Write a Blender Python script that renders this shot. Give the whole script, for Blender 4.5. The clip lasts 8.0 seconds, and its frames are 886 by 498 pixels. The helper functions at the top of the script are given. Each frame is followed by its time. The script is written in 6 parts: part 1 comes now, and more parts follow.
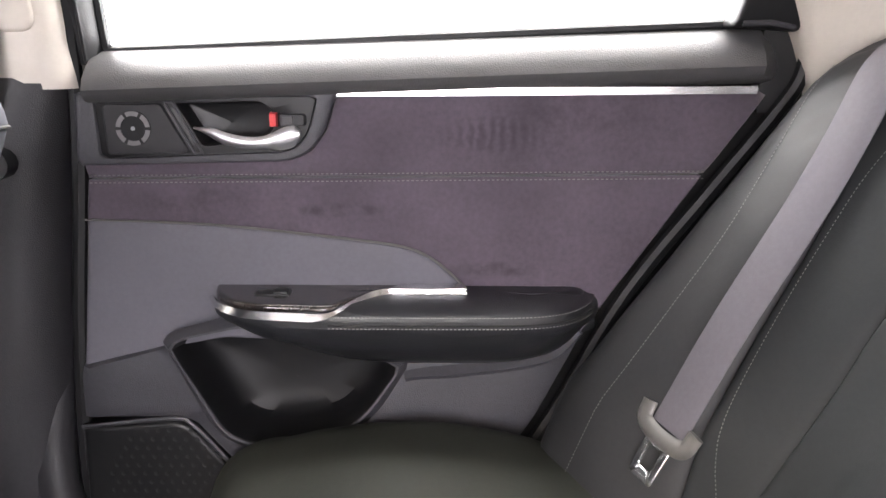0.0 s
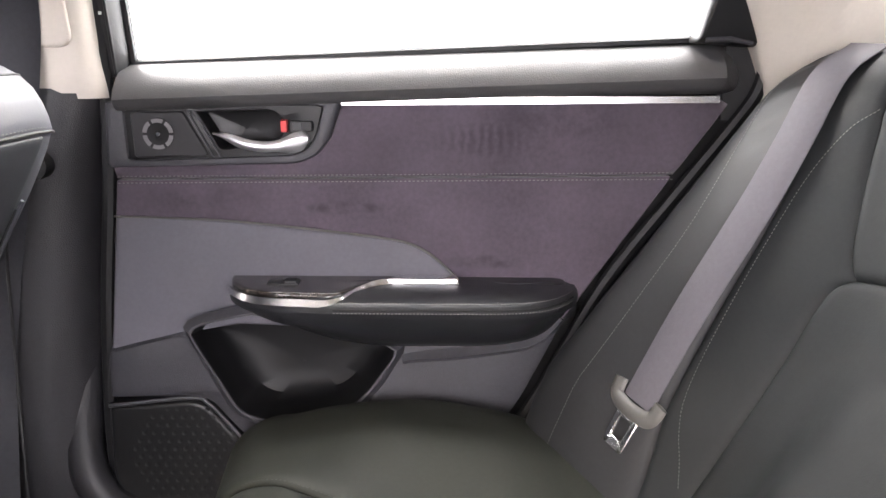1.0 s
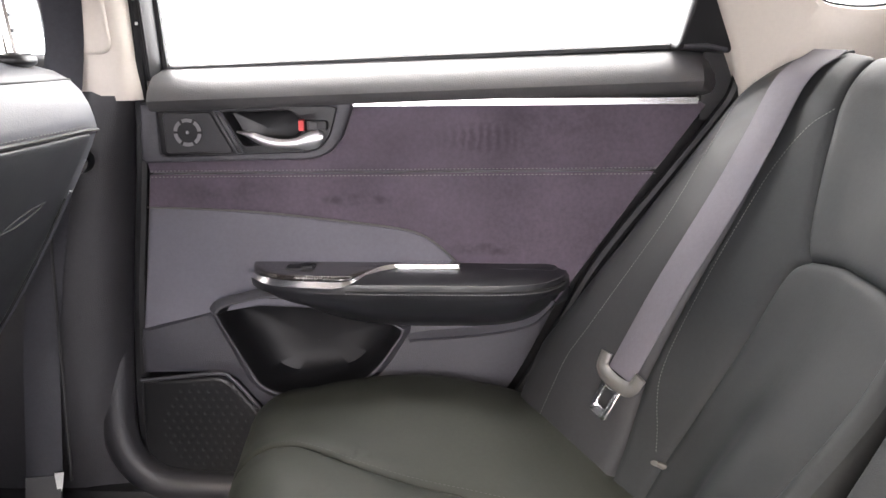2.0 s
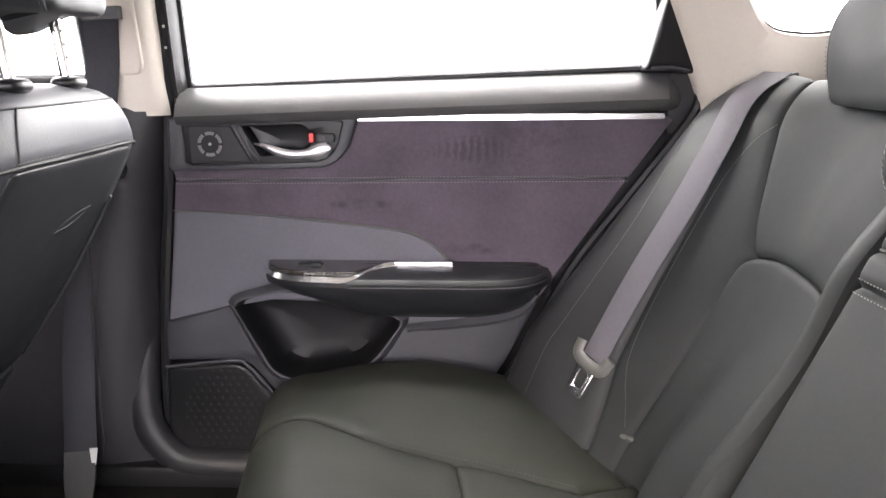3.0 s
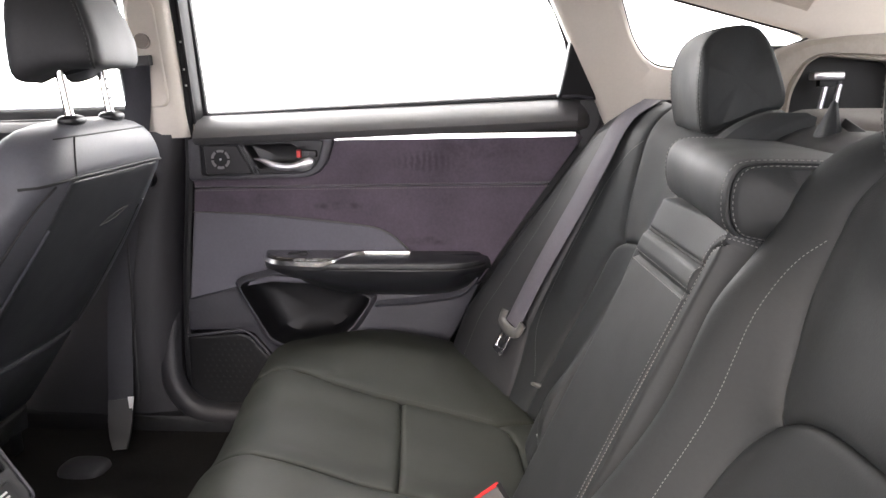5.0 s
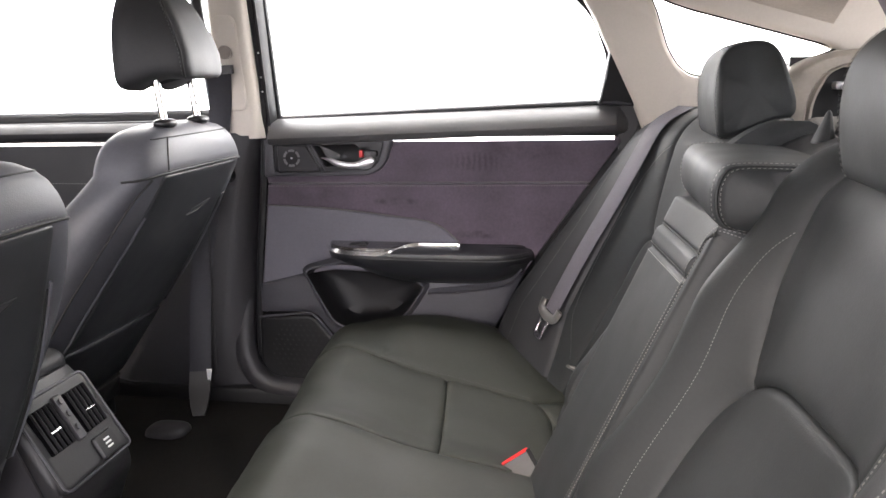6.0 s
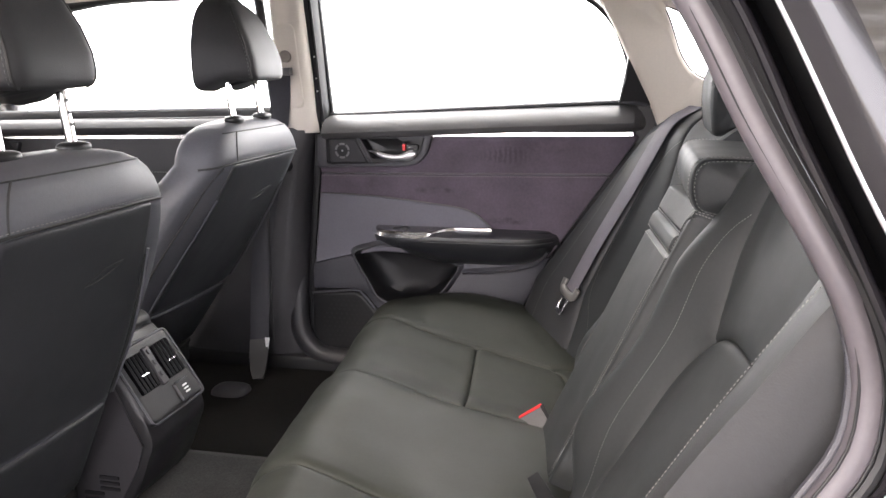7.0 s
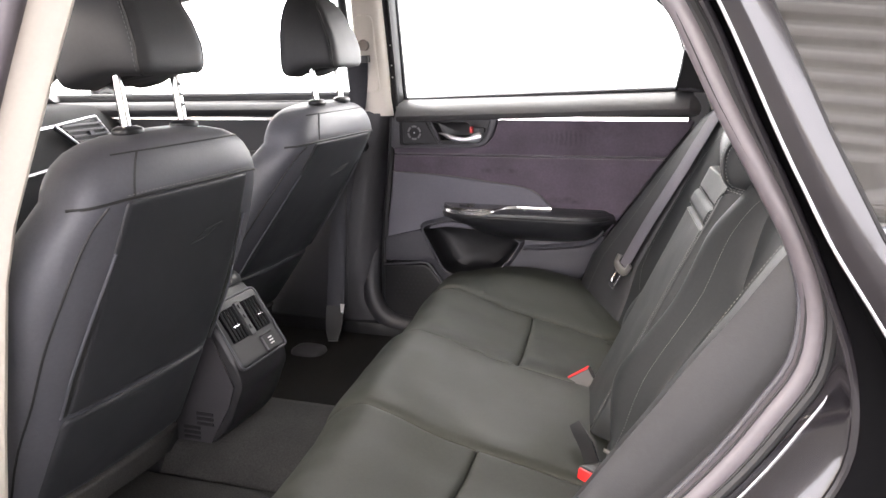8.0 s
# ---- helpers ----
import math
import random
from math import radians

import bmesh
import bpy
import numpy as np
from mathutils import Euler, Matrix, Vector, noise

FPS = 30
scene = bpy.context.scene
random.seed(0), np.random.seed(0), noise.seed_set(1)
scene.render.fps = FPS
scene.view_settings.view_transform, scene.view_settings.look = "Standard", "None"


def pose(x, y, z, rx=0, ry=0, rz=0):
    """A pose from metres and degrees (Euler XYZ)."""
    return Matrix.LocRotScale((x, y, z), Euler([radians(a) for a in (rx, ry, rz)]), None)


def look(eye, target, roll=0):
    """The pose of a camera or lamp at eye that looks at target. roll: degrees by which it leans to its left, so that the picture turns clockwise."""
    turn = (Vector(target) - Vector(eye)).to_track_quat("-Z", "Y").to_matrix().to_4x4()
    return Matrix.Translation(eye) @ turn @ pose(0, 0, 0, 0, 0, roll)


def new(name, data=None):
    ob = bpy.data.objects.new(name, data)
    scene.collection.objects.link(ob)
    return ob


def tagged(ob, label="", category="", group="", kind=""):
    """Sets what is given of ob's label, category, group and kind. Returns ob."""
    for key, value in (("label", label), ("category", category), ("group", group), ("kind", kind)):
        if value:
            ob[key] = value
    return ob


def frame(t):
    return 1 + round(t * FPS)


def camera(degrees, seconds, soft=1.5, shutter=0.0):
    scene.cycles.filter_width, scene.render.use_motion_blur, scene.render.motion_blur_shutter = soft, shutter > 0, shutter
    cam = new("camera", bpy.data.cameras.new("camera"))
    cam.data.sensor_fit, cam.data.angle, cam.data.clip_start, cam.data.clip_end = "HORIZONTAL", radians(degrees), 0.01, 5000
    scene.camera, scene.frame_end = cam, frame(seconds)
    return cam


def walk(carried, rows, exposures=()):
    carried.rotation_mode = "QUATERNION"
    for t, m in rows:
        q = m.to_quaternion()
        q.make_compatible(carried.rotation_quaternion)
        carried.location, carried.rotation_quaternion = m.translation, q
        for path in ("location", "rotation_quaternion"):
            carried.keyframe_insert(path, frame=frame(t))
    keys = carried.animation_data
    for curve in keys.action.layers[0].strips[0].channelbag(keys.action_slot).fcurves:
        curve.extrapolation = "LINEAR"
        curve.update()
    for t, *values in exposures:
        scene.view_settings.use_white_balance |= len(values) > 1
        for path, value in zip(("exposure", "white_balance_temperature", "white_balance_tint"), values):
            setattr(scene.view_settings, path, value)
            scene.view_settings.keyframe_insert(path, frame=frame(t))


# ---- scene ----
import mathutils

cam = camera(56.9, 8.0)
PATH = [
    (0, (0.001, -0.008, 0.962), (-0.004, 1.928, 0.459), 0.2),
    (0.5, (0.007, -0.059, 0.959), (0.001, 1.879, 0.467), 0.2),
    (1, (0.013, -0.108, 0.966), (0.0, 1.834, 0.489), 0.2),
    (1.5, (0.022, -0.153, 0.967), (-0.008, 1.79, 0.494), 0.1),
    (3, (0.042, -0.342, 0.987), (-0.007, 1.606, 0.538), 0.1),
    (3.5, (0.07, -0.409, 0.996), (0.023, 1.544, 0.564), 0.1),
    (4, (0.116, -0.499, 1.011), (0.066, 1.451, 0.572), 0.1),
    (4.2, (0.13, -0.537, 1.02), (0.088, 1.413, 0.578), 0.2),
    (5.3, (0.233, -0.71, 1.021), (0.016, 1.235, 0.608), -1.0),
    (5.5, (0.238, -0.742, 1.028), (-0.015, 1.198, 0.612), -1.0),
    (6, (0.27, -0.804, 1.035), (-0.051, 1.126, 0.619), -0.7),
    (6.5, (0.309, -0.905, 1.053), (-0.053, 1.017, 0.635), -0.5),
    (7, (0.34, -0.99, 1.052), (-0.099, 0.913, 0.624), -0.6),
    (7.5, (0.368, -1.065, 1.053), (-0.16, 0.812, 0.612), -0.6),
    (8, (0.403, -1.127, 1.055), (-0.209, 0.721, 0.598), -0.5),
]
walk(cam, [(t, look(eye, target, roll)) for t, eye, target, roll in PATH],
     [(0, 1.62, 6500, 12), (1.5, 1.60, 6500, 12), (3.0, 1.54, 6500, 12), (3.5, 1.32, 6500, 12), (5.5, 1.12, 6500, 12), (6.5, 1.20, 6500, 12), (7.5, 1.18, 6500, 12), (8, 1.28, 6500, 12)])

# ---- light ----
YC = 0.185          # the car's centre line
world = bpy.data.worlds.new("sky")
scene.world = world
world.use_nodes = True
wn = world.node_tree.nodes
sky = wn.new("ShaderNodeTexSky")
sky.sky_type = 'NISHITA'
sky.sun_disc = False
sky.sun_elevation = radians(30)
sky.sun_rotation = radians(200)
sky.air_density, sky.dust_density, sky.ozone_density = 1.0, 3.0, 0.6
wn["Background"].inputs["Strength"].default_value = 0.30
world.node_tree.links.new(sky.outputs[0], wn["Background"].inputs["Color"])

sun_data = bpy.data.lights.new("sun", 'SUN')
sun_data.energy, sun_data.angle, sun_data.color = 0.75, radians(16), (1.0, 0.98, 0.95)
sun = new("sun", sun_data)
sun.matrix_world = look((-1.5, -9.0, 5.75), (0, 0, 0.6))


# ---- materials ----
def mat(name, color, rough=0.5, metal=0.0, bump=0.0, bump_scale=400.0, vary=0.12, vary_scale=9.0, coat=0.0, sheen=0.0,
        fine=0.05, spec=0.5, voronoi=False, rough_vary=0.08):
    m = bpy.data.materials.new(name)
    m.use_nodes = True
    nt = m.node_tree
    b = nt.nodes["Principled BSDF"]
    b.inputs["Roughness"].default_value = rough
    b.inputs["Metallic"].default_value = metal
    b.inputs["Coat Weight"].default_value = coat
    b.inputs["Coat Roughness"].default_value = 0.04
    b.inputs["Sheen Weight"].default_value = sheen
    b.inputs["Specular IOR Level"].default_value = spec
    co = nt.nodes.new("ShaderNodeTexCoord")
    n1 = nt.nodes.new("ShaderNodeTexNoise")
    n1.inputs["Scale"].default_value = vary_scale
    n1.inputs["Detail"].default_value = 5
    n2 = nt.nodes.new("ShaderNodeTexNoise")
    n2.inputs["Scale"].default_value = vary_scale * 22
    n2.inputs["Detail"].default_value = 3
    nt.links.new(co.outputs["Object"], n1.inputs["Vector"])
    nt.links.new(co.outputs["Object"], n2.inputs["Vector"])
    r1 = nt.nodes.new("ShaderNodeMapRange")
    r1.inputs["From Min"].default_value, r1.inputs["From Max"].default_value = 0.3, 0.7
    r1.inputs["To Min"].default_value, r1.inputs["To Max"].default_value = 1 - vary, 1 + vary
    nt.links.new(n1.outputs["Fac"], r1.inputs["Value"])
    r2 = nt.nodes.new("ShaderNodeMapRange")
    r2.inputs["From Min"].default_value, r2.inputs["From Max"].default_value = 0.3, 0.7
    r2.inputs["To Min"].default_value, r2.inputs["To Max"].default_value = 1 - fine, 1 + fine
    nt.links.new(n2.outputs["Fac"], r2.inputs["Value"])
    mul = nt.nodes.new("ShaderNodeMath")
    mul.operation = 'MULTIPLY'
    nt.links.new(r1.outputs[0], mul.inputs[0])
    nt.links.new(r2.outputs[0], mul.inputs[1])
    sc = nt.nodes.new("ShaderNodeVectorMath")
    sc.operation = 'SCALE'
    sc.inputs[0].default_value = color
    nt.links.new(mul.outputs[0], sc.inputs["Scale"])
    nt.links.new(sc.outputs[0], b.inputs["Base Color"])
    if rough_vary:
        rr = nt.nodes.new("ShaderNodeMapRange")
        rr.inputs["From Min"].default_value, rr.inputs["From Max"].default_value = 0.3, 0.7
        rr.inputs["To Min"].default_value, rr.inputs["To Max"].default_value = max(0.02, rough - rough_vary), min(1, rough + rough_vary)
        nt.links.new(n1.outputs["Fac"], rr.inputs["Value"])
        nt.links.new(rr.outputs[0], b.inputs["Roughness"])
    if bump:
        if voronoi:
            t = nt.nodes.new("ShaderNodeTexVoronoi")
            out = t.outputs["Distance"]
        else:
            t = nt.nodes.new("ShaderNodeTexNoise")
            t.inputs["Detail"].default_value = 3
            out = t.outputs["Fac"]
        t.inputs["Scale"].default_value = bump_scale
        nt.links.new(co.outputs["Object"], t.inputs["Vector"])
        bp = nt.nodes.new("ShaderNodeBump")
        bp.inputs["Strength"].default_value = bump
        bp.inputs["Distance"].default_value = 0.001
        nt.links.new(out, bp.inputs["Height"])
        nt.links.new(bp.outputs[0], b.inputs["Normal"])
    return m


def glow(name, color, strength):
    m = bpy.data.materials.new(name)
    m.use_nodes = True
    b = m.node_tree.nodes["Principled BSDF"]
    b.inputs["Base Color"].default_value = (*color, 1)
    b.inputs["Emission Color"].default_value = (*color, 1)
    b.inputs["Emission Strength"].default_value = strength
    return m


def glass_mat(name, tint, rough=0.0):
    m = bpy.data.materials.new(name)
    m.use_nodes = True
    b = m.node_tree.nodes["Principled BSDF"]
    b.inputs["Base Color"].default_value = (*tint, 1)
    b.inputs["Transmission Weight"].default_value = 1.0
    b.inputs["Roughness"].default_value = rough
    b.inputs["IOR"].default_value = 1.45
    return m


LEATHER = mat("green_grey_leather", (0.0212, 0.0232, 0.0242), 0.62, spec=0.31, bump=0.09, bump_scale=620, voronoi=True, vary=0.14, fine=0.06)
# same leather as the back, lighter and more olive for light on the cushion
LEATHER_LIT = mat("lit_olive_leather", (0.0285, 0.0308, 0.0250), 0.62, spec=0.30, bump=0.09, bump_scale=620, voronoi=True, vary=0.12, fine=0.06)
# front seat leather with doorway light put into its paler colour
LEATHER_F_LIT = mat("lit_front_leather", (0.068, 0.069, 0.079), 0.52, spec=0.42, bump=0.12, bump_scale=560, voronoi=True, vary=0.10, fine=0.05)
LEATHER_B = mat("charcoal_leather", (0.022, 0.023, 0.026), 0.50, spec=0.40, bump=0.09, bump_scale=620, voronoi=True, vary=0.14, fine=0.06)
ARMSKIN = mat("smooth_black_leather", (0.017, 0.0175, 0.020), 0.40, spec=0.5, bump=0.18, bump_scale=560, voronoi=True, vary=0.10)
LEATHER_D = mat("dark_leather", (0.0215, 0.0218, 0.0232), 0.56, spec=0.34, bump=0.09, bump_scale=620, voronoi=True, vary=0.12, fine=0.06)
SUEDE = mat("purple_grey_suede", (0.080, 0.065, 0.082), 0.9, bump=0.3, bump_scale=900, vary=0.26, vary_scale=8, sheen=0.25, fine=0.10, spec=0.2)
GREYFAB = mat("grey_woven_insert", (0.120, 0.116, 0.134), 0.8, bump=0.3, bump_scale=1100, vary=0.08, fine=0.04, spec=0.3)
PLASTIC = mat("charcoal_plastic", (0.046, 0.045, 0.052), 0.52, bump=0.3, bump_scale=700, voronoi=True, vary=0.10, fine=0.08)
PLASTIC_P = mat("dark_pillar_plastic", (0.029, 0.028, 0.031), 0.55, bump=0.3, bump_scale=700, voronoi=True, vary=0.12, fine=0.08)
PLASTIC_C = mat("dark_console_plastic", (0.0125, 0.0120, 0.0135), 0.46, spec=0.4, bump=0.25, bump_scale=700, voronoi=True, vary=0.10)
CONSOLE_G = mat("grey_console_plastic", (0.034, 0.032, 0.035), 0.5, bump=0.2, bump_scale=700, vary=0.08)
PLASTIC_D = mat("black_plastic", (0.010, 0.010, 0.011), 0.42, spec=0.35, bump=0.15, bump_scale=600, vary=0.12)
SOFTTOP = mat("soft_grained_vinyl", (0.075, 0.073, 0.074), 0.42, bump=0.28, bump_scale=650, voronoi=True, vary=0.08)
SEALGREY = mat("worn_grey_seal_rubber", (0.090, 0.080, 0.088), 0.48, bump=0.1, bump_scale=300, vary=0.10)
# near-black without gloss, put in for the shade deep in gaps and vents
GAP_SHADE = mat("gap_shade_black", (0.003, 0.003, 0.0035), 0.8, spec=0.05, vary=0.1)
THREAD_D = mat("dark_grey_thread", (0.075, 0.075, 0.075), 0.8, vary=0.15)
RUBBER = mat("black_rubber", (0.006, 0.006, 0.007), 0.55, bump=0.1, bump_scale=300, vary=0.15)
CHROME = mat("satin_chrome", (0.86, 0.86, 0.87), 0.22, metal=1.0, vary=0.04, fine=0.02, rough_vary=0.05)
SILVER = mat("silver_paint", (0.52, 0.52, 0.54), 0.34, metal=0.9, vary=0.05)
STEEL = mat("polished_steel", (0.75, 0.75, 0.76), 0.15, metal=1.0, vary=0.05, rough_vary=0.04)
BEIGE = mat("beige_headliner_cloth", (0.56, 0.51, 0.45), 0.9, bump=0.25, bump_scale=900, vary=0.06, fine=0.05, spec=0.2)
BEIGE_M = mat("grey_beige_trim", (0.30, 0.27, 0.235), 0.7, bump=0.1, bump_scale=700, vary=0.05)
BEIGE_D = mat("brown_beige_cloth", (0.24, 0.21, 0.185), 0.85, bump=0.25, bump_scale=800, vary=0.08)
COVER = mat("dark_brown_cover_cloth", (0.075, 0.066, 0.060), 0.85, bump=0.25, bump_scale=800, vary=0.12)
BEIGE_P = mat("beige_pillar_plastic", (0.58, 0.535, 0.475), 0.6, bump=0.08, bump_scale=700, vary=0.03, fine=0.02)
WEB = mat("grey_belt_webbing", (0.098, 0.090, 0.105), 0.7, bump=0.5, bump_scale=1400, vary=0.06, fine=0.05)
WEB_D = mat("dark_belt_webbing", (0.024, 0.024, 0.030), 0.7, bump=0.5, bump_scale=900, vary=0.08, fine=0.12)
# plastic blackened so that the map pocket's inside looks shaded
POCKET_SHADE = mat("shaded_pocket_plastic", (0.007, 0.007, 0.008), 0.55, spec=0.3, vary=0.1)
CARPET = mat("black_carpet", (0.011, 0.010, 0.009), 0.95, bump=1.0, bump_scale=600, vary=0.3, vary_scale=14, fine=0.3, spec=0.15)
MATC = mat("grey_floor_mat", (0.040, 0.039, 0.038), 0.95, bump=1.0, bump_scale=500, vary=0.2, vary_scale=14, fine=0.25, spec=0.15)
THREAD = mat("pale_thread", (0.19, 0.187, 0.18), 0.8, vary=0.15)
SEAM = mat("dark_seam", (0.012, 0.012, 0.012), 0.7, vary=0.1)
PAINT = mat("black_gloss_paint", (0.012, 0.011, 0.013), 0.13, coat=0.15, spec=0.42, vary=0.05, fine=0.03, rough_vary=0.03)
PIANO = mat("dark_wood_grain_gloss", (0.030, 0.024, 0.021), 0.2, coat=0.6, vary=0.35, vary_scale=16, fine=0.2, rough_vary=0.05)
RED = mat("red_plastic", (0.55, 0.02, 0.02), 0.4, vary=0.08)
BUCKLE_G = mat("grey_buckle_plastic", (0.10, 0.098, 0.098), 0.5, bump=0.1, vary=0.08)
LOOP_G = mat("warm_grey_plastic", (0.10, 0.096, 0.09), 0.45, vary=0.06)
DASHTOP = mat("matt_dash_vinyl", (0.020, 0.020, 0.021), 0.8, spec=0.15, bump=0.25, bump_scale=700, vary=0.08)
DULLMETAL = mat("dull_metal_trim", (0.34, 0.34, 0.35), 0.45, metal=0.8, vary=0.05)
TEAL = mat("teal_sign_paint", (0.02, 0.35, 0.45), 0.6, vary=0.05)
PLATE = mat("dark_bezel_plastic", (0.026, 0.025, 0.028), 0.5, spec=0.4, bump=0.25, bump_scale=800, vary=0.08)
RING_G = mat("pale_grey_plastic", (0.20, 0.19, 0.20), 0.5, vary=0.05)
TAG = mat("white_tag_cloth", (0.7, 0.7, 0.68), 0.8, vary=0.05)
GLASS = glass_mat("clear_glass", (0.97, 0.98, 0.98))
DARKGLASS = mat("dark_tinted_glass", (0.010, 0.011, 0.011), 0.02, coat=1.0, vary=0.05, rough_vary=0.0, spec=1.0)
CONCRETE = mat("grey_concrete_floor", (0.42, 0.40, 0.39), 0.7, bump=0.3, bump_scale=60, vary=0.18, vary_scale=1.5)
METALROOF = mat("pale_corrugated_metal", (0.60, 0.57, 0.53), 0.5, vary=0.12, vary_scale=0.8)
BEAM = mat("painted_steel_beam", (0.42, 0.40, 0.37), 0.5, vary=0.1)
# glow of the panel added out of view on the near side
NEAR_GLOW = glow("added_near_glow", (0.97, 0.95, 1.0), 5.2)


def smudge(m, marks):
    """Darker rubbed streaks in a cloth: each mark is a centre, a half length and half height in metres, and a ripple's spacing."""
    nt = m.node_tree
    b = nt.nodes["Principled BSDF"]
    base = b.inputs["Base Color"].links[0].from_socket
    co = nt.nodes.new("ShaderNodeTexCoord")
    rag = nt.nodes.new("ShaderNodeTexNoise")
    rag.inputs["Scale"].default_value = 38
    rag.inputs["Detail"].default_value = 4
    nt.links.new(co.outputs["Object"], rag.inputs["Vector"])
    for (x, z), (lx, lz), ripple, depth in marks:
        sub = nt.nodes.new("ShaderNodeVectorMath")
        sub.operation = 'SUBTRACT'
        sub.inputs[1].default_value = (x, 0, z)
        nt.links.new(co.outputs["Object"], sub.inputs[0])
        sc = nt.nodes.new("ShaderNodeVectorMath")
        sc.operation = 'MULTIPLY'
        sc.inputs[1].default_value = (1 / lx, 0, 1 / lz)
        nt.links.new(sub.outputs[0], sc.inputs[0])
        ln = nt.nodes.new("ShaderNodeVectorMath")
        ln.operation = 'LENGTH'
        nt.links.new(sc.outputs[0], ln.inputs[0])
        mask = nt.nodes.new("ShaderNodeMapRange")
        mask.interpolation_type = 'SMOOTHSTEP'
        mask.inputs["From Min"].default_value, mask.inputs["From Max"].default_value = 0.3, 1.0
        mask.inputs["To Min"].default_value, mask.inputs["To Max"].default_value = 1.0, 0.0
        nt.links.new(ln.outputs["Value"], mask.inputs["Value"])
        if ripple:
            w = nt.nodes.new("ShaderNodeTexWave")
            w.wave_type = 'RINGS'
            w.rings_direction = 'SPHERICAL'
            w.inputs["Scale"].default_value = 0.32 / ripple
            w.inputs["Distortion"].default_value = 2.5
            w.inputs["Detail"].default_value = 2
            w.inputs["Detail Scale"].default_value = 3
            off = nt.nodes.new("ShaderNodeVectorMath")
            off.operation = 'SUBTRACT'
            off.inputs[1].default_value = (x - 0.10, 0, z)
            nt.links.new(co.outputs["Object"], off.inputs[0])
            nt.links.new(off.outputs[0], w.inputs["Vector"])
            tex = w.outputs["Fac"]
        else:
            cut = nt.nodes.new("ShaderNodeMapRange")
            cut.inputs["From Min"].default_value, cut.inputs["From Max"].default_value = 0.42, 0.60
            nt.links.new(rag.outputs["Fac"], cut.inputs["Value"])
            tex = cut.outputs[0]
        mu = nt.nodes.new("ShaderNodeMath")
        mu.operation = 'MULTIPLY'
        nt.links.new(mask.outputs[0], mu.inputs[0])
        nt.links.new(tex, mu.inputs[1])
        k = nt.nodes.new("ShaderNodeMapRange")
        k.inputs["To Min"].default_value, k.inputs["To Max"].default_value = 1.0, 1.0 - depth
        nt.links.new(mu.outputs[0], k.inputs["Value"])
        s2 = nt.nodes.new("ShaderNodeVectorMath")
        s2.operation = 'SCALE'
        nt.links.new(base, s2.inputs[0])
        nt.links.new(k.outputs[0], s2.inputs["Scale"])
        base = s2.outputs[0]
    nt.links.new(base, b.inputs["Base Color"])


smudge(SUEDE, [((0.055, 0.535), (0.075, 0.028), 0.012, 0.30), ((-0.12, 0.448), (0.075, 0.010), 0, 0.40), ((0.055, 0.378), (0.065, 0.012), 0, 0.40), ((0.15, 0.56), (0.09, 0.03), 0, 0.22), ((-0.30, 0.46), (0.10, 0.025), 0, 0.18)])
WHITEOUT = glow("overcast_daylight", (1.0, 1.0, 1.0), 5.3)


# ---- mesh helpers ----
def origin_of(ob):
    p = Vector((0, 0, 0))
    while ob is not None:
        p = p + ob.location
        ob = ob.parent
    return p


def thing(name, at, label, category, group="", kind=""):
    e = new(name)
    e.empty_display_size = 0.05
    e.location = at
    return tagged(e, label, category, group, kind)


def finish(name, bm, material, at=(0, 0, 0), smooth=True):
    bmesh.ops.recalc_face_normals(bm, faces=bm.faces[:])
    me = bpy.data.meshes.new(name)
    bm.to_mesh(me)
    bm.free()
    me.transform(Matrix.Translation(-Vector(at)))
    me.materials.append(material)
    if smooth:
        me.polygons.foreach_set("use_smooth", [True] * len(me.polygons))
        me.set_sharp_from_angle(angle=radians(42))
    return new(name, me)


def part(name, bm, material, parent, label="", smooth=True):
    ob = finish(name, bm, material, origin_of(parent), smooth)
    ob.parent = parent
    if label:
        tagged(ob, label)
    return ob


def structure(name, bm, material, label, category, smooth=True):
    return tagged(finish(name, bm, material, (0, 0, 0), smooth), label, category, kind="structure")


def curve(pts, n=8, closed=False):
    """Catmull-Rom through the points, n steps a span."""
    P = [Vector(p) for p in pts]
    m = len(P)
    out = []
    for i in range(m if closed else m - 1):
        if closed:
            a, b, c, d = P[i - 1], P[i], P[(i + 1) % m], P[(i + 2) % m]
        else:
            b, c = P[i], P[i + 1]
            a = P[i - 1] if i else b + (b - c)
            d = P[i + 2] if i + 2 < m else c + (c - b)
        for k in range(n):
            t = k / n
            out.append(0.5 * (2 * b + (c - a) * t + (2 * a - 5 * b + 4 * c - d) * t * t + (3 * b - a - 3 * c + d) * t ** 3))
    if not closed:
        out.append(P[-1])
    return out


def rounded(pts, r, n=5):
    """A closed outline in two dimensions whose corners are rounded by r (or by each corner's own radius)."""
    P = [Vector(p) for p in pts]
    R = r if isinstance(r, (list, tuple)) else [r] * len(P)
    out = []
    for i, p in enumerate(P):
        a, b = P[i - 1], P[(i + 1) % len(P)]
        ra = min(R[i], (a - p).length * 0.45, (b - p).length * 0.45)
        s, e = p + (a - p).normalized() * ra, p + (b - p).normalized() * ra
        for k in range(n + 1):
            t = k / n
            out.append((1 - t) ** 2 * s + 2 * t * (1 - t) * p + t * t * e)
    return out


def dense(outline, step):
    """Adds points to a closed outline so that none lie further apart than step."""
    out = []
    for i, p in enumerate(outline):
        q = outline[(i + 1) % len(outline)]
        k = max(1, math.ceil((Vector(q) - Vector(p)).length / step))
        out += [Vector(p).lerp(Vector(q), j / k) for j in range(k)]
    return out


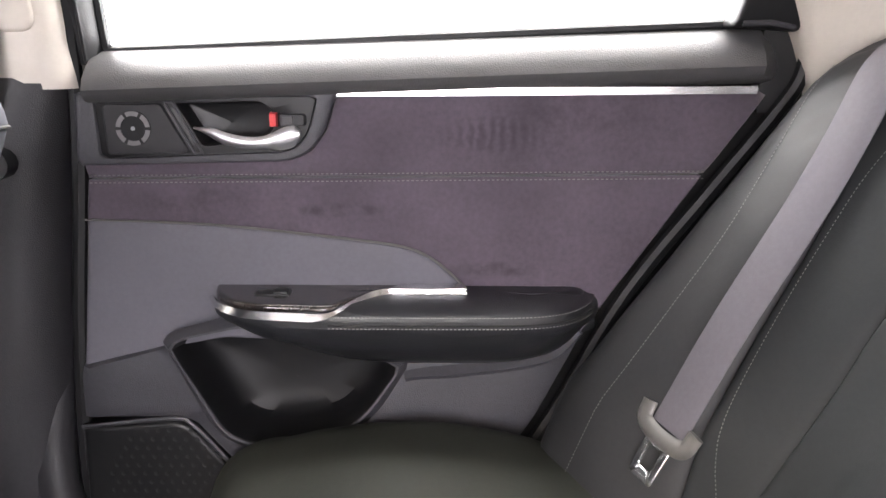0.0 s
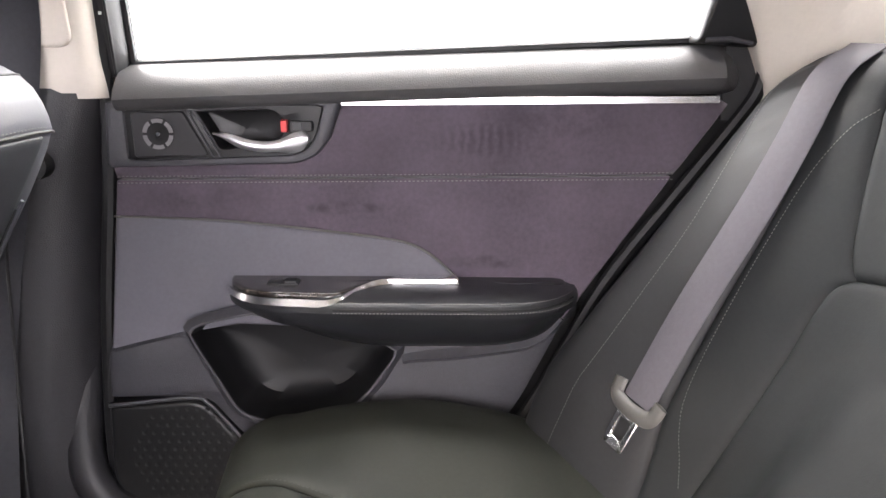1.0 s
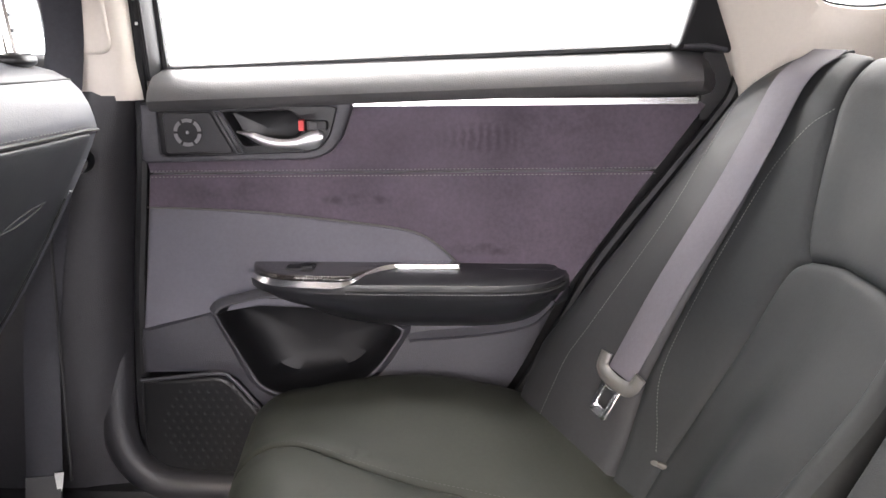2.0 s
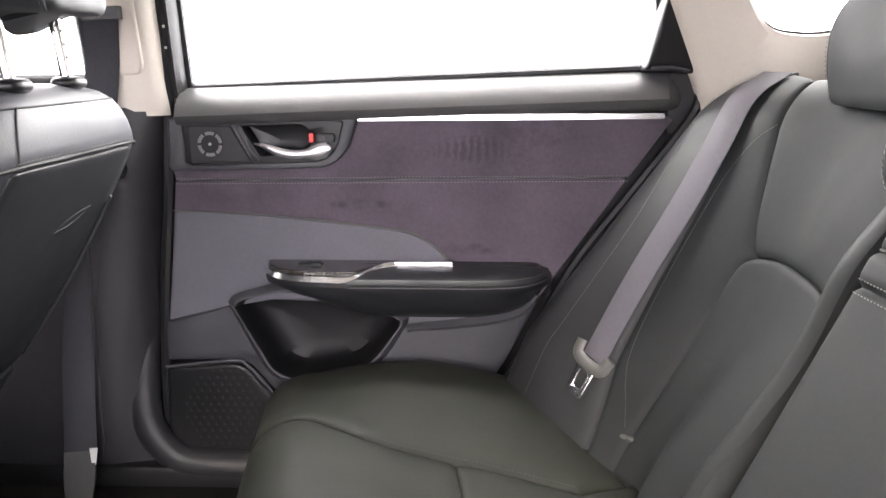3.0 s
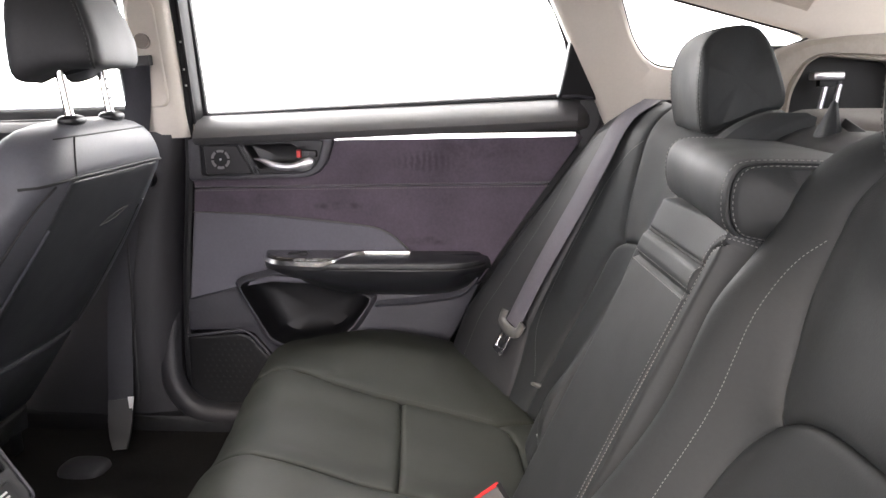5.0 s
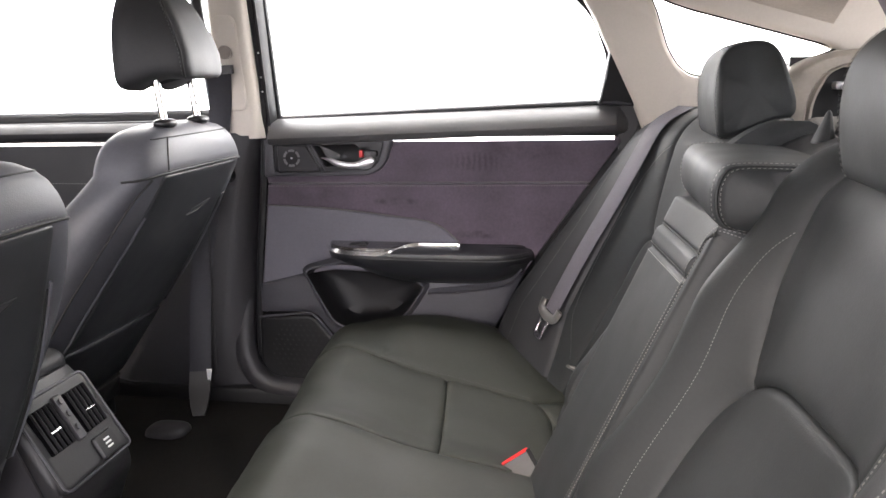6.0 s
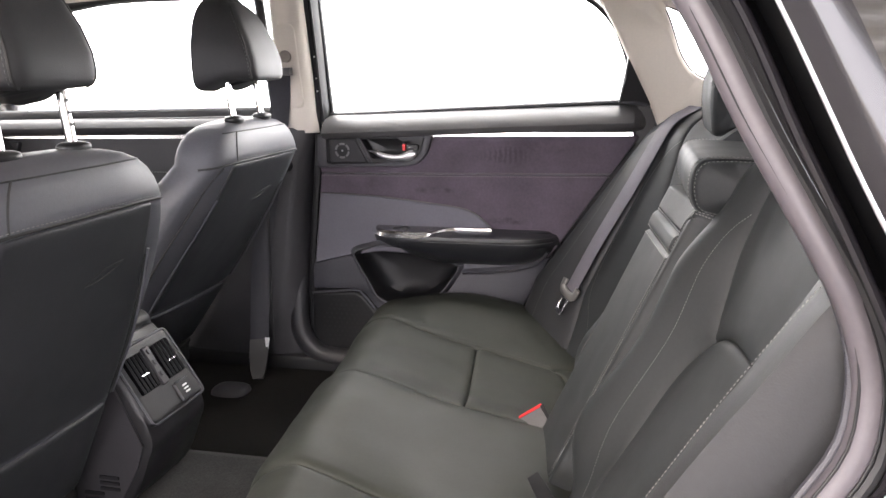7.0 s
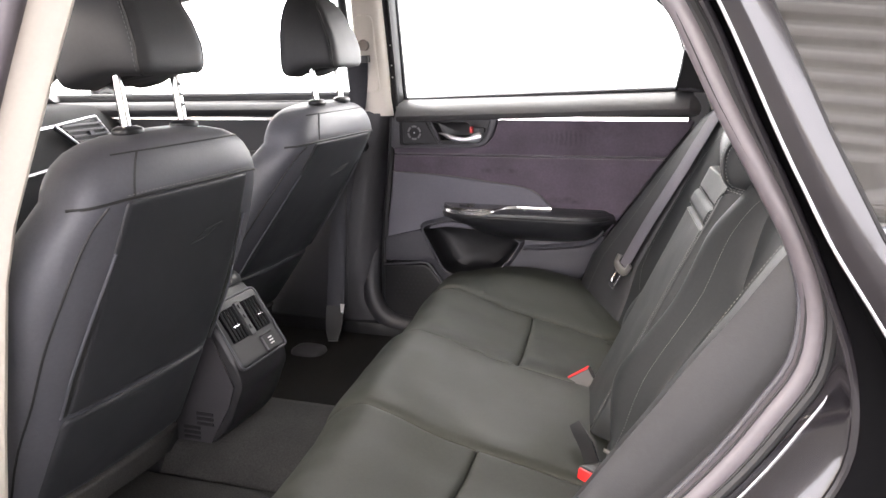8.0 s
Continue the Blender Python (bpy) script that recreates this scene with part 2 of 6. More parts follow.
def pad(outline, place, puff=0.01, edge=0.012, depth=0.015, step=0.02, inner=(0.66, 0.33), crown=0.0):
    """A cushion-like panel: an outline on a surface, its rim rounded over and its back turned in. place(a, b, h) gives the point at
    height h over the surface."""
    o = dense([Vector(p[:2]) for p in outline], step)
    c = sum(o, Vector((0, 0))) / len(o)
    bm = bmesh.new()
    rings = [[bm.verts.new(place(*p, -depth)) for p in o]]
    for q in (0, 0.08, 0.25, 0.55, 1.0, 1.8):
        dist = q * edge
        h = puff * math.sqrt(max(0, 1 - (1 - min(q, 1)) ** 2))
        row = []
        for p in o:
            length = (p - c).length
            row.append(bm.verts.new(place(*(c + (p - c) * max(0.72, 1 - dist / max(length, 1e-6))), h)))
        rings.append(row)
    for f in inner:
        row = []
        for p in o:
            length = (p - c).length
            k = max(0.72, 1 - 1.8 * edge / max(length, 1e-6)) * f
            row.append(bm.verts.new(place(*(c + (p - c) * k), puff + crown * (1 - f * f))))
        rings.append(row)
    mid = bm.verts.new(place(*c, puff + crown))
    n = len(o)
    for a, b in zip(rings, rings[1:]):
        for i in range(n):
            bm.faces.new((a[i], a[(i + 1) % n], b[(i + 1) % n], b[i]))
    for i in range(n):
        bm.faces.new((rings[-1][i], rings[-1][(i + 1) % n], mid))
    return bm


def loft(rings, closed=True, cap=True):
    bm = bmesh.new()
    V = [[bm.verts.new(p) for p in r] for r in rings]
    n = len(V[0])
    for a, b in zip(V, V[1:]):
        for i in range(n if closed else n - 1):
            bm.faces.new((a[i], a[(i + 1) % n], b[(i + 1) % n], b[i]))
    if cap and closed:
        bm.faces.new(V[0])
        bm.faces.new(V[-1])
    return bm


def tube(pts, r, n=8, closed=False, flat=1.0, up=(0, 0, 1)):
    """A round (or, with flat below 1, flattened) tube along the points."""
    P = [Vector(p) for p in pts]
    rings = []
    side = None
    m = len(P)
    for i, p in enumerate(P):
        a = P[i - 1] if (i or closed) else P[i]
        b = P[(i + 1) % m] if (i + 1 < m or closed) else P[i]
        t = (b - a).normalized()
        if side is None:
            side = t.cross(Vector(up))
            if side.length < 1e-3:
                side = t.cross(Vector((1, 0, 0)))
        side = (side - t * side.dot(t)).normalized()
        u = side.cross(t)
        w = r[i] if isinstance(r, list) else r
        rings.append([p + side * (w * math.cos(2 * math.pi * k / n)) + u * (w * flat * math.sin(2 * math.pi * k / n)) for k in range(n)])
    if closed:
        rings.append(rings[0])
        bm = loft(rings, cap=False)
        bmesh.ops.remove_doubles(bm, verts=bm.verts[:], dist=1e-6)
        return bm
    return loft(rings)


def ribbon(pts, normals, width, thick):
    """A band with square edges along the points, its flat side facing the normals."""
    P = [Vector(p) for p in pts]
    rings = []
    for i, p in enumerate(P):
        t = (P[min(i + 1, len(P) - 1)] - P[max(i - 1, 0)]).normalized()
        nrm = Vector(normals[i] if isinstance(normals, list) else normals)
        nrm = (nrm - t * nrm.dot(t)).normalized()
        s = t.cross(nrm)
        w = width[i] if isinstance(width, list) else width
        rings.append([p + s * (a * w / 2) + nrm * (b * thick / 2) for a, b in
                      ((-1, -0.4), (-0.97, -1), (0.97, -1), (1, -0.4), (1, 0.4), (0.97, 1), (-0.97, 1), (-1, 0.4))])
    return loft(rings)


def block(x0, x1, y0, y1, z0, z1, bevel=0.004, seg=2, matrix=None):
    bm = bmesh.new()
    bmesh.ops.create_cube(bm, size=1)
    bmesh.ops.transform(bm, verts=bm.verts[:], matrix=Matrix.Translation(((x0 + x1) / 2, (y0 + y1) / 2, (z0 + z1) / 2)) @
                        Matrix.Diagonal((x1 - x0, y1 - y0, z1 - z0, 1)))
    if bevel:
        bmesh.ops.bevel(bm, geom=bm.edges[:], offset=bevel, segments=seg, profile=0.5, affect='EDGES')
    if matrix is not None:
        bmesh.ops.transform(bm, verts=bm.verts[:], matrix=matrix)
    return bm


def stitches(pts, normal, length=0.0026, gap=0.0017, width=0.0011, lift=0.0008):
    """A row of single thread stitches along a path."""
    P = [Vector(p) for p in pts]
    bm = bmesh.new()
    left, on = 0.0, True
    run = []
    for a, b in zip(P, P[1:]):
        run.append((a, b, (b - a).length))
    total = sum(r[2] for r in run)
    s = 0.0
    i, base = 0, 0.0
    while s + length < total:
        while i < len(run) - 1 and base + run[i][2] < s:
            base += run[i][2]
            i += 1
        a, b, l = run[i]
        t = (b - a) / max(l, 1e-9)
        nrm = Vector(normal)
        nrm = (nrm - t * nrm.dot(t)).normalized()
        p = a + t * (s - base) + nrm * lift
        q = p + t * length
        w = t.cross(nrm) * (width / 2)
        h = nrm * width * 0.5
        v = [bm.verts.new(k) for k in (p - w, p + w, q + w, q - w, p.lerp(q, 0.25) + h, p.lerp(q, 0.75) + h)]
        for f in ((0, 1, 4), (2, 3, 5), (1, 2, 5, 4), (3, 0, 4, 5)):
            bm.faces.new([v[k] for k in f])
        s += length + gap
    return bm


def sst(v, a, b):
    u = min(1.0, max(0.0, (v - a) / (b - a)))
    return u * u * (3 - 2 * u)


def panel(outline, place, puff=0.008, edge=0.010, depth=0.012, step=0.014, wob=0.0, extra=None):
    """A sewn leather or cloth panel: it fills its outline, swells to puff within edge of its seam, and is turned in at the rim. wob lets
    the stuffing show as soft hollows; extra(a, b) adds creases."""
    o = dense([Vector(p[:2]) for p in outline], step * 0.6)
    o = [p for i, p in enumerate(o) if (p - o[i - 1]).length > 1e-5]
    A = np.array([tuple(p) for p in o])
    B = np.roll(A, -1, axis=0)

    def gap(P):
        """Distance of each point to the outline, and whether it lies inside."""
        d = B - A
        t = np.clip(((P[:, None] - A) * d).sum(2) / np.maximum((d * d).sum(1), 1e-12), 0, 1)
        near_d = np.sqrt(((P[:, None] - A - t[..., None] * d) ** 2).sum(2)).min(1)
        up = (A[:, 1] > P[:, 1, None]) != (B[:, 1] > P[:, 1, None])
        cross_x = A[:, 0] + (P[:, 1, None] - A[:, 1]) * d[:, 0] / np.where(np.abs(d[:, 1]) < 1e-12, 1e-12, d[:, 1])
        return near_d, ((up & (P[:, :1] < cross_x)).sum(1) % 2) == 1

    area = (A[:, 0] * B[:, 1] - B[:, 0] * A[:, 1]).sum()
    tang = np.roll(A, -1, axis=0) - np.roll(A, 1, axis=0)
    tang /= np.maximum(np.linalg.norm(tang, axis=1, keepdims=True), 1e-9)
    inward = np.stack([-tang[:, 1], tang[:, 0]], 1) * (1 if area > 0 else -1)
    extra_pts = []
    for q in (0.07, 0.22, 0.50, 0.95):
        P = A + inward * (q * edge)
        d, ins = gap(P)
        extra_pts.append(P[ins & (d > 0.93 * q * edge)])
    lo, hi = A.min(0), A.max(0)
    G = np.stack(np.meshgrid(np.arange(lo[0] + step / 2, hi[0], step), np.arange(lo[1] + step / 2, hi[1], step)), -1).reshape(-1, 2)
    if len(G):
        d, ins = gap(G)
        extra_pts.append(G[ins & (d > 0.95 * edge + 0.4 * step)])
    pts = np.concatenate([A] + extra_pts)
    n = len(A)
    co, _, faces, orig, _, _ = mathutils.geometry.delaunay_2d_cdt([Vector(p) for p in pts], [], [list(range(n))], 1, 1e-7)
    C = np.array([tuple(p) for p in co])
    d, _ = gap(C)
    bm = bmesh.new()
    verts = []
    rim = {}
    for i, (p, dist) in enumerate(zip(C, d)):
        u = 1 - min(1.0, dist / edge)
        h = puff * math.sqrt(max(0.0, 1 - u * u))
        soft = sst(dist, 0.0, 2.5 * edge)
        if extra:
            h += extra(p[0], p[1])
        at = place(p[0], p[1], h)
        if wob:
            h += wob * soft * (noise.noise(at * 13.0) + 0.5 * noise.noise(at * 31.0 + Vector((3, 1, 7))))
            at = place(p[0], p[1], h)
        verts.append(bm.verts.new(at))
        for k in orig[i]:
            if k < n:
                rim[k] = i
    for f in faces:
        bm.faces.new([verts[k] for k in f])
    low = {k: bm.verts.new(place(A[k][0], A[k][1], -depth)) for k in rim}
    ks = sorted(rim)
    for k, m in zip(ks, ks[1:] + ks[:1]):
        if rim[k] != rim[m]:
            bm.faces.new((verts[rim[k]], verts[rim[m]], low[m], low[k]))
    return bm


def merge(*bms):
    """Several meshes of one part in one."""
    out = bmesh.new()
    for b in bms:
        me = bpy.data.meshes.new("joined")
        b.to_mesh(me)
        b.free()
        out.from_mesh(me)
        bpy.data.meshes.remove(me)
    return out


# ---- surroundings ----
structure("ground", block(-60, 60, -60, 60, -0.3, 0.0, 0), CONCRETE, "grey concrete floor under the parked car", "floor", False)


def corrugated(y0, y1, x0, x1, z):
    bm = bmesh.new()
    n = int((y1 - y0) / 0.05)
    rows = []
    for i in range(n + 1):
        y = y0 + (y1 - y0) * i / n
        h = 0.05 * sst(abs((i % 6) - 3), 0.6, 2.0)
        rows.append((bm.verts.new((x0, y, z + h)), bm.verts.new((x1, y, z + h))))
    for a, b in zip(rows, rows[1:]):
        bm.faces.new((a[0], a[1], b[1], b[0]))
    return bm


# unseen opening towards the front added for the sun; the roof over the car holds back sky
structure("ceiling", merge(corrugated(-9.6, 2.4, 0.9, 10.9, 4.6), corrugated(-9.6, -7.8, -8.9, 0.9, 4.6), corrugated(-4.9, 2.4, -8.9, 0.9, 4.6)), METALROOF, "pale corrugated metal shed roof with an open rooflight", "ceiling", False)
# end walls out of view, added to cut light through windscreen and rear window
structure("wall_front", block(-9.0, -8.9, -9.6, 8.5, 0.0, 5.2, 0), BEAM, "grey painted end wall of the shed", "wall", False)
structure("wall_back", block(10.9, 11.0, -9.6, 8.5, 0.0, 5.2, 0), BEAM, "grey painted end wall of the shed", "wall", False)
for k in (0, 2, 3, 4, 5):
    structure("roof_beam", block(-8.9, 10.9, -8.2 + 2.0 * k, -8.0 + 2.0 * k, 4.3, 4.55, 0), BEAM, "grey painted steel roof beam", "beam", False)
for k in range(3):
    structure("roof_beam", block(-3 + 3.6 * k, -2.85 + 3.6 * k, -4.9, 2.4, 4.15, 4.29, 0), BEAM, "grey painted steel roof beam", "beam", False)
# glowing panel out of view, added to brighten the cabin through the doorway
structure("glow_panel_near", block(-16, 16, -10.1, -10.0, 1.0, 4.6, 0), NEAR_GLOW, "bright white daylight at the open side of the shed", "backdrop", False)
structure("backdrop", block(-18, 18, 9.0, 9.1, 0.004, 20, 0), WHITEOUT, "bright white overcast daylight beyond the car", "backdrop", False)

# ---- car interior shell ----


def side_y(z):
    """How far the cabin's side lies from the centre line, by height."""
    return 0.735 - 0.32 * max(0.0, z - 0.93)


def far(x, z, h=0.0):
    return Vector((x, YC + side_y(z) - h, z))


def near(x, z, h=0.0):
    return Vector((x, YC - side_y(z) + h, z))


structure("floor", block(-1.9, 0.5, YC - 0.74, YC + 0.76, 0.24, 0.30, 0), CARPET, "black loop-pile cabin carpet", "carpet", False)
tunnel = loft([[(x, YC + w, z) for w, z in ((-0.17, 0.29), (-0.13, 0.345), (-0.08, 0.365), (0.08, 0.365), (0.13, 0.345), (0.17, 0.29))] for x in (-1.9, -0.9, -0.1)])
structure("floor_tunnel", tunnel, MATC, "carpeted centre tunnel on the cabin floor", "tunnel")
mat_near = thing("floor_mat", (-0.45, -0.20, 0.30), "grey cloth floor mat in the near footwell", "floor mat")
part("mat_sheet", pad(rounded([(-0.75, -0.50), (-0.16, -0.50), (-0.16, 0.02), (-0.75, 0.02)], 0.04), lambda a, b, h: Vector((a, b, 0.302 + h)), 0.008, 0.006, 0.002, 0.05), MATC, mat_near)

# roof lining: arched across, falling away to the back
rows = []
for x, zc in ((-1.5, 1.27), (-1.1, 1.335), (-0.6, 1.36), (0.0, 1.35), (0.45, 1.30), (0.72, 1.235)):
    rows.append([(x, YC + 0.64 * k / 8, zc - 0.12 * abs(k / 8) ** 2.6) for k in range(-8, 9)] +
                [(x, YC + 0.64 * k / 8, zc + 0.03 - 0.12 * abs(k / 8) ** 2.6) for k in range(8, -9, -1)])
structure("ceiling_lining", loft(rows), BEIGE, "beige cloth roof lining", "headliner")

# ---- far rear door ----
door = thing("rear_door", (0.0, 0.93, 0.32), "closed rear car door with purple-grey suede and charcoal panels", "car door")


def dr(a, b, h):
    return Vector((a, YC + side_y(b) - h, b))


shell_line = rounded([(-0.452, 0.33), (-0.425, 0.60), (-0.397, 0.945), (0.31, 0.972), (0.372, 0.967), (0.390, 0.93), (0.366, 0.895), (0.292, 0.805),
                      (0.20, 0.68), (0.115, 0.51), (0.05, 0.42), (-0.10, 0.33)], 0.02)
part("door_shell", pad(shell_line, lambda a, b, h: dr(a, b, h - 0.040), 0.001, 0.01, 0.05, 0.05), PLASTIC_D, door, "black door edge")

# suede insert with two rows of stitching
ins = [(-0.408, 0.8040), (0.296, 0.8120), (0.358, 0.900), (0.342, 0.908), (-0.119, 0.902), (-0.134, 0.858), (-0.150, 0.838), (-0.174, 0.827), (-0.412, 0.821)]
part("upper_insert", panel(ins, dr, 0.006, 0.0025, 0.045, 0.03), SUEDE, door, "purple-grey suede insert")
ins = rounded([(-0.422, 0.68), (0.02, 0.60), (0.158, 0.61), (0.294, 0.8105), (-0.408, 0.8025)], 0.004)
part("middle_insert", pad(ins, dr, 0.006, 0.0025, 0.045, 0.03), SUEDE, door, "purple-grey suede insert")
for z0 in (0.7988, 0.8072):
    line = [dr(-0.405 + 0.70 * k / 30, z0 + 0.008 * k / 30, 0.0058) for k in range(31)]
    part("stitching", stitches(line, (0, -1, 0), 0.0030, 0.0024, 0.0011), THREAD, door)

# grey lower insert, its top a falling curve
top = curve([(-0.412, 0.757), (-0.33, 0.755), (-0.254, 0.751), (-0.156, 0.741), (-0.060, 0.729), (-0.024, 0.718), (0.003, 0.699), (0.034, 0.668)], 4)
low = rounded([*top, (0.03, 0.60), (-0.262, 0.612), (-0.332, 0.600), (-0.434, 0.574)], 0.004, 2)
part("lower_insert", pad(low, dr, 0.012, 0.006, 0.045, 0.02), GREYFAB, door, "grey woven insert")
# piping coloured paler to draw the highlight on the insert's edge
part("piping", tube([dr(p[0], p[1], 0.0125) for p in top], 0.0014, 6), LOOP_G, door)

# the padded ledge under the window
sec = ((0.030, 0.002), (0.012, 0.0), (-0.006, -0.006), (-0.022, -0.016), (-0.036, -0.029), (-0.042, -0.041), (-0.036, -0.051), (-0.014, -0.060), (0.03, -0.060))
rings = []
for k in range(25):
    u = k / 24
    x = -0.395 + 0.772 * u
    zt = 0.944 + 0.0325 * u + 0.001
    end = math.sqrt(max(0.0, 1 - max(0.0, (u - 0.955) / 0.0455) ** 2)) if u > 0.955 else 1.0
    zh = 1 + 0.10 * (1 - u) * 0 + 0.06 * u
    rings.append([(x, YC + side_y(0.93) + 0.012 + o * (0.25 + 0.75 * end) + 0.02 * (1 - end), zt + h * zh * (0.85 + 0.15 * end) - 0.012 * (1 - end)) for o, h in sec])
part("window_ledge", loft(rings), SOFTTOP, door, "padded grained window ledge")
part("trim_strip", ribbon([dr(-0.119 + 0.462 * k / 12, 0.9015 + 0.0045 * k / 12, 0.011) for k in range(13)], (0, -1, 0.12), 0.0085, 0.008), CHROME, door, "bright satin chrome strip")

# handle bezel
bez_out = rounded([(-0.412, 0.903), (-0.118, 0.905), (-0.135, 0.856), (-0.150, 0.836), (-0.174, 0.825), (-0.416, 0.819)], [0.004, 0.004, 0.02, 0.02, 0.02, 0.004])
well = rounded([(-0.388, 0.893), (-0.141, 0.8975), (-0.152, 0.858), (-0.164, 0.843), (-0.180, 0.836), (-0.386, 0.828)], [0.006, 0.006, 0.016, 0.016, 0.012, 0.008])
cup = rounded([(-0.300, 0.8905), (-0.203, 0.8935), (-0.187, 0.877), (-0.190, 0.860), (-0.204, 0.850), (-0.262, 0.842), (-0.272, 0.842)], [0.004, 0.018, 0.012, 0.008, 0.008, 0.01, 0.01])
hc = Vector((-0.245, 0.866))


def by_angle(line, c, n):
    """The outline's points on n rays from c."""
    o = dense([Vector(p[:2]) for p in line], 0.004)
    ang = sorted((math.atan2(p.y - c.y, p.x - c.x), p.x, p.y) for p in o)
    A = [a[0] for a in ang]
    ext = [ang[-1][0] - 2 * math.pi] + A + [ang[0][0] + 2 * math.pi]
    X = [ang[-1][1]] + [a[1] for a in ang] + [ang[0][1]]
    Y = [ang[-1][2]] + [a[2] for a in ang] + [ang[0][2]]
    return [Vector((float(np.interp(t, ext, X)), float(np.interp(t, ext, Y)))) for t in [-math.pi + 2 * math.pi * k / n for k in range(n)]]


b_out, b_well, b_cup = (by_angle(q, hc, 160) for q in (bez_out, well, cup))


def between(a, b, rows):
    return loft([[dr(*p.lerp(q, f), h) for p, q in zip(a, b)] for f, h in rows], cap=False)


bezel = part("handle_bezel", between(b_out, b_well, ((0, -0.035), (0, 0.006), (0.06, 0.011), (0.2, 0.0135), (0.75, 0.0145), (0.93, 0.0135), (1, 0.0105))), PLASTIC, door, "charcoal plastic handle surround")
part("bezel_field", between(b_well, b_cup, ((0, 0.0105), (0.03, 0.0122), (0.5, 0.0122), (0.95, 0.0122), (1, 0.0105))), PLASTIC_D, bezel)
part("handle_cup", loft([[dr(*(hc + (p - hc) * f), h) for p in b_cup] for f, h in ((1, 0.0105), (0.985, 0.002), (0.95, -0.008), (0.86, -0.016), (0.6, -0.020), (0.05, -0.021))], cap=False), PLASTIC_D, bezel, "black handle recess")
part("cup_lip", tube([dr(p[0], p[1], 0.0115) for p in b_cup], 0.0011, 6, closed=True), CONSOLE_G, bezel)
tw = rounded([(-0.381, 0.8895), (-0.313, 0.891), (-0.283, 0.834), (-0.379, 0.831)], 0.006)
part("tweeter_plate", pad(tw, dr, 0.016, 0.003, 0.002, 0.015), PLATE, bezel, "tweeter cover plate")
part("plate_edge", tube([dr(p[0], p[1], 0.0165) for p in dense(rounded([(-0.3085, 0.891), (-0.300, 0.891), (-0.270, 0.834), (-0.2785, 0.834)], 0.002), 0.01)], 0.0016, 6, closed=True), PLASTIC, bezel)
grille = bmesh.new()
for k in range(6):
    for r0, r1 in ((0.0140, 0.0190),):
        a0 = k * math.pi / 3 + 0.10
        ring = []
        for j in range(7):
            a = a0 + (math.pi / 3 - 0.20) * j / 6
            ring.append([dr(-0.346 + r * math.cos(a), 0.862 + r * math.sin(a), h) for r, h in ((r0, 0.0155), (r0, 0.0178), (r1, 0.0178), (r1, 0.0155))])
        for a, b in zip(ring, ring[1:]):
            va, vb = [grille.verts.new(p) for p in a], [grille.verts.new(p) for p in b]
            for q in range(3):
                grille.faces.new((va[q], va[q + 1], vb[q + 1], vb[q]))
part("tweeter_disc", pad([(-0.346 + 0.0215 * math.cos(a * 0.2618), 0.862 + 0.0215 * math.sin(a * 0.2618)) for a in range(24)], dr, 0.0166, 0.002, 0.001, 0.02), PLASTIC_D, bezel)
part("tweeter_grille", grille, RING_G, bezel, "slotted grey tweeter ring")
part("tweeter_cap", pad([(-0.346 + 0.0032 * math.cos(a * 0.5236), 0.862 + 0.0032 * math.sin(a * 0.5236)) for a in range(12)], dr, 0.018, 0.003, 0.002, 0.02), SILVER, bezel)
hp = curve([(-0.277, 0.8635), (-0.260, 0.860), (-0.240, 0.852), (-0.215, 0.8475), (-0.192, 0.849), (-0.174, 0.853), (-0.160, 0.857)], 4)
hw = [0.0015 + 0.0055 * sst(k, 0, 7) + 0.006 * sst(k, 14, 19) - 0.009 * sst(k, 21.5, 24.5) for k in range(len(hp))]
rings = [[dr(p[0] + 0.003 * math.cos(a) * 0, p[1] + w * math.sin(a), 0.020 + 0.007 * math.sin(math.pi * min(1, i / 16)) + 0.005 * math.cos(a)) for a in [2 * math.pi * j / 10 for j in range(10)]]
         for i, (p, w) in enumerate(zip(hp, hw))]
part("door_handle", loft(rings), SILVER, bezel, "curved silver pull handle")
part("lock_flag", pad(rounded([(-0.1945, 0.8805), (-0.1855, 0.8805), (-0.1855, 0.8635), (-0.1945, 0.8635)], 0.001), dr, 0.019, 0.002, 0.001, 0.02), RED, bezel, "red lock flag")
part("lock_button", pad(rounded([(-0.185, 0.880), (-0.153, 0.879), (-0.153, 0.865), (-0.185, 0.864)], 0.004), dr, 0.0185, 0.003, 0.001, 0.02), PLASTIC_D, bezel, "black lock button")
part("lock_mark", pad(rounded([(-0.180, 0.877), (-0.167, 0.877), (-0.167, 0.867), (-0.180, 0.867)], 0.002), dr, 0.0200, 0.001, 0.001, 0.02), CONSOLE_G, bezel)

# lower door panel with the map pocket
pocket = rounded([(-0.318, 0.612), (-0.300, 0.622), (-0.235, 0.636), (-0.10, 0.612), (-0.052, 0.588), (-0.090, 0.533), (-0.118, 0.508), (-0.158, 0.500), (-0.230, 0.491), (-0.258, 0.504)],
                 [0.01, 0.015, 0.01, 0.03, 0.010, 0.03, 0.025, 0.02, 0.025, 0.03])
outer = rounded([(-0.438, 0.578), (-0.332, 0.604), (-0.262, 0.628), (0.0, 0.615), (0.165, 0.618), (0.115, 0.515), (0.06, 0.43), (-0.10, 0.345), (-0.225, 0.345), (-0.232, 0.420),
                 (-0.302, 0.508), (-0.325, 0.516), (-0.440, 0.503)], 0.006)


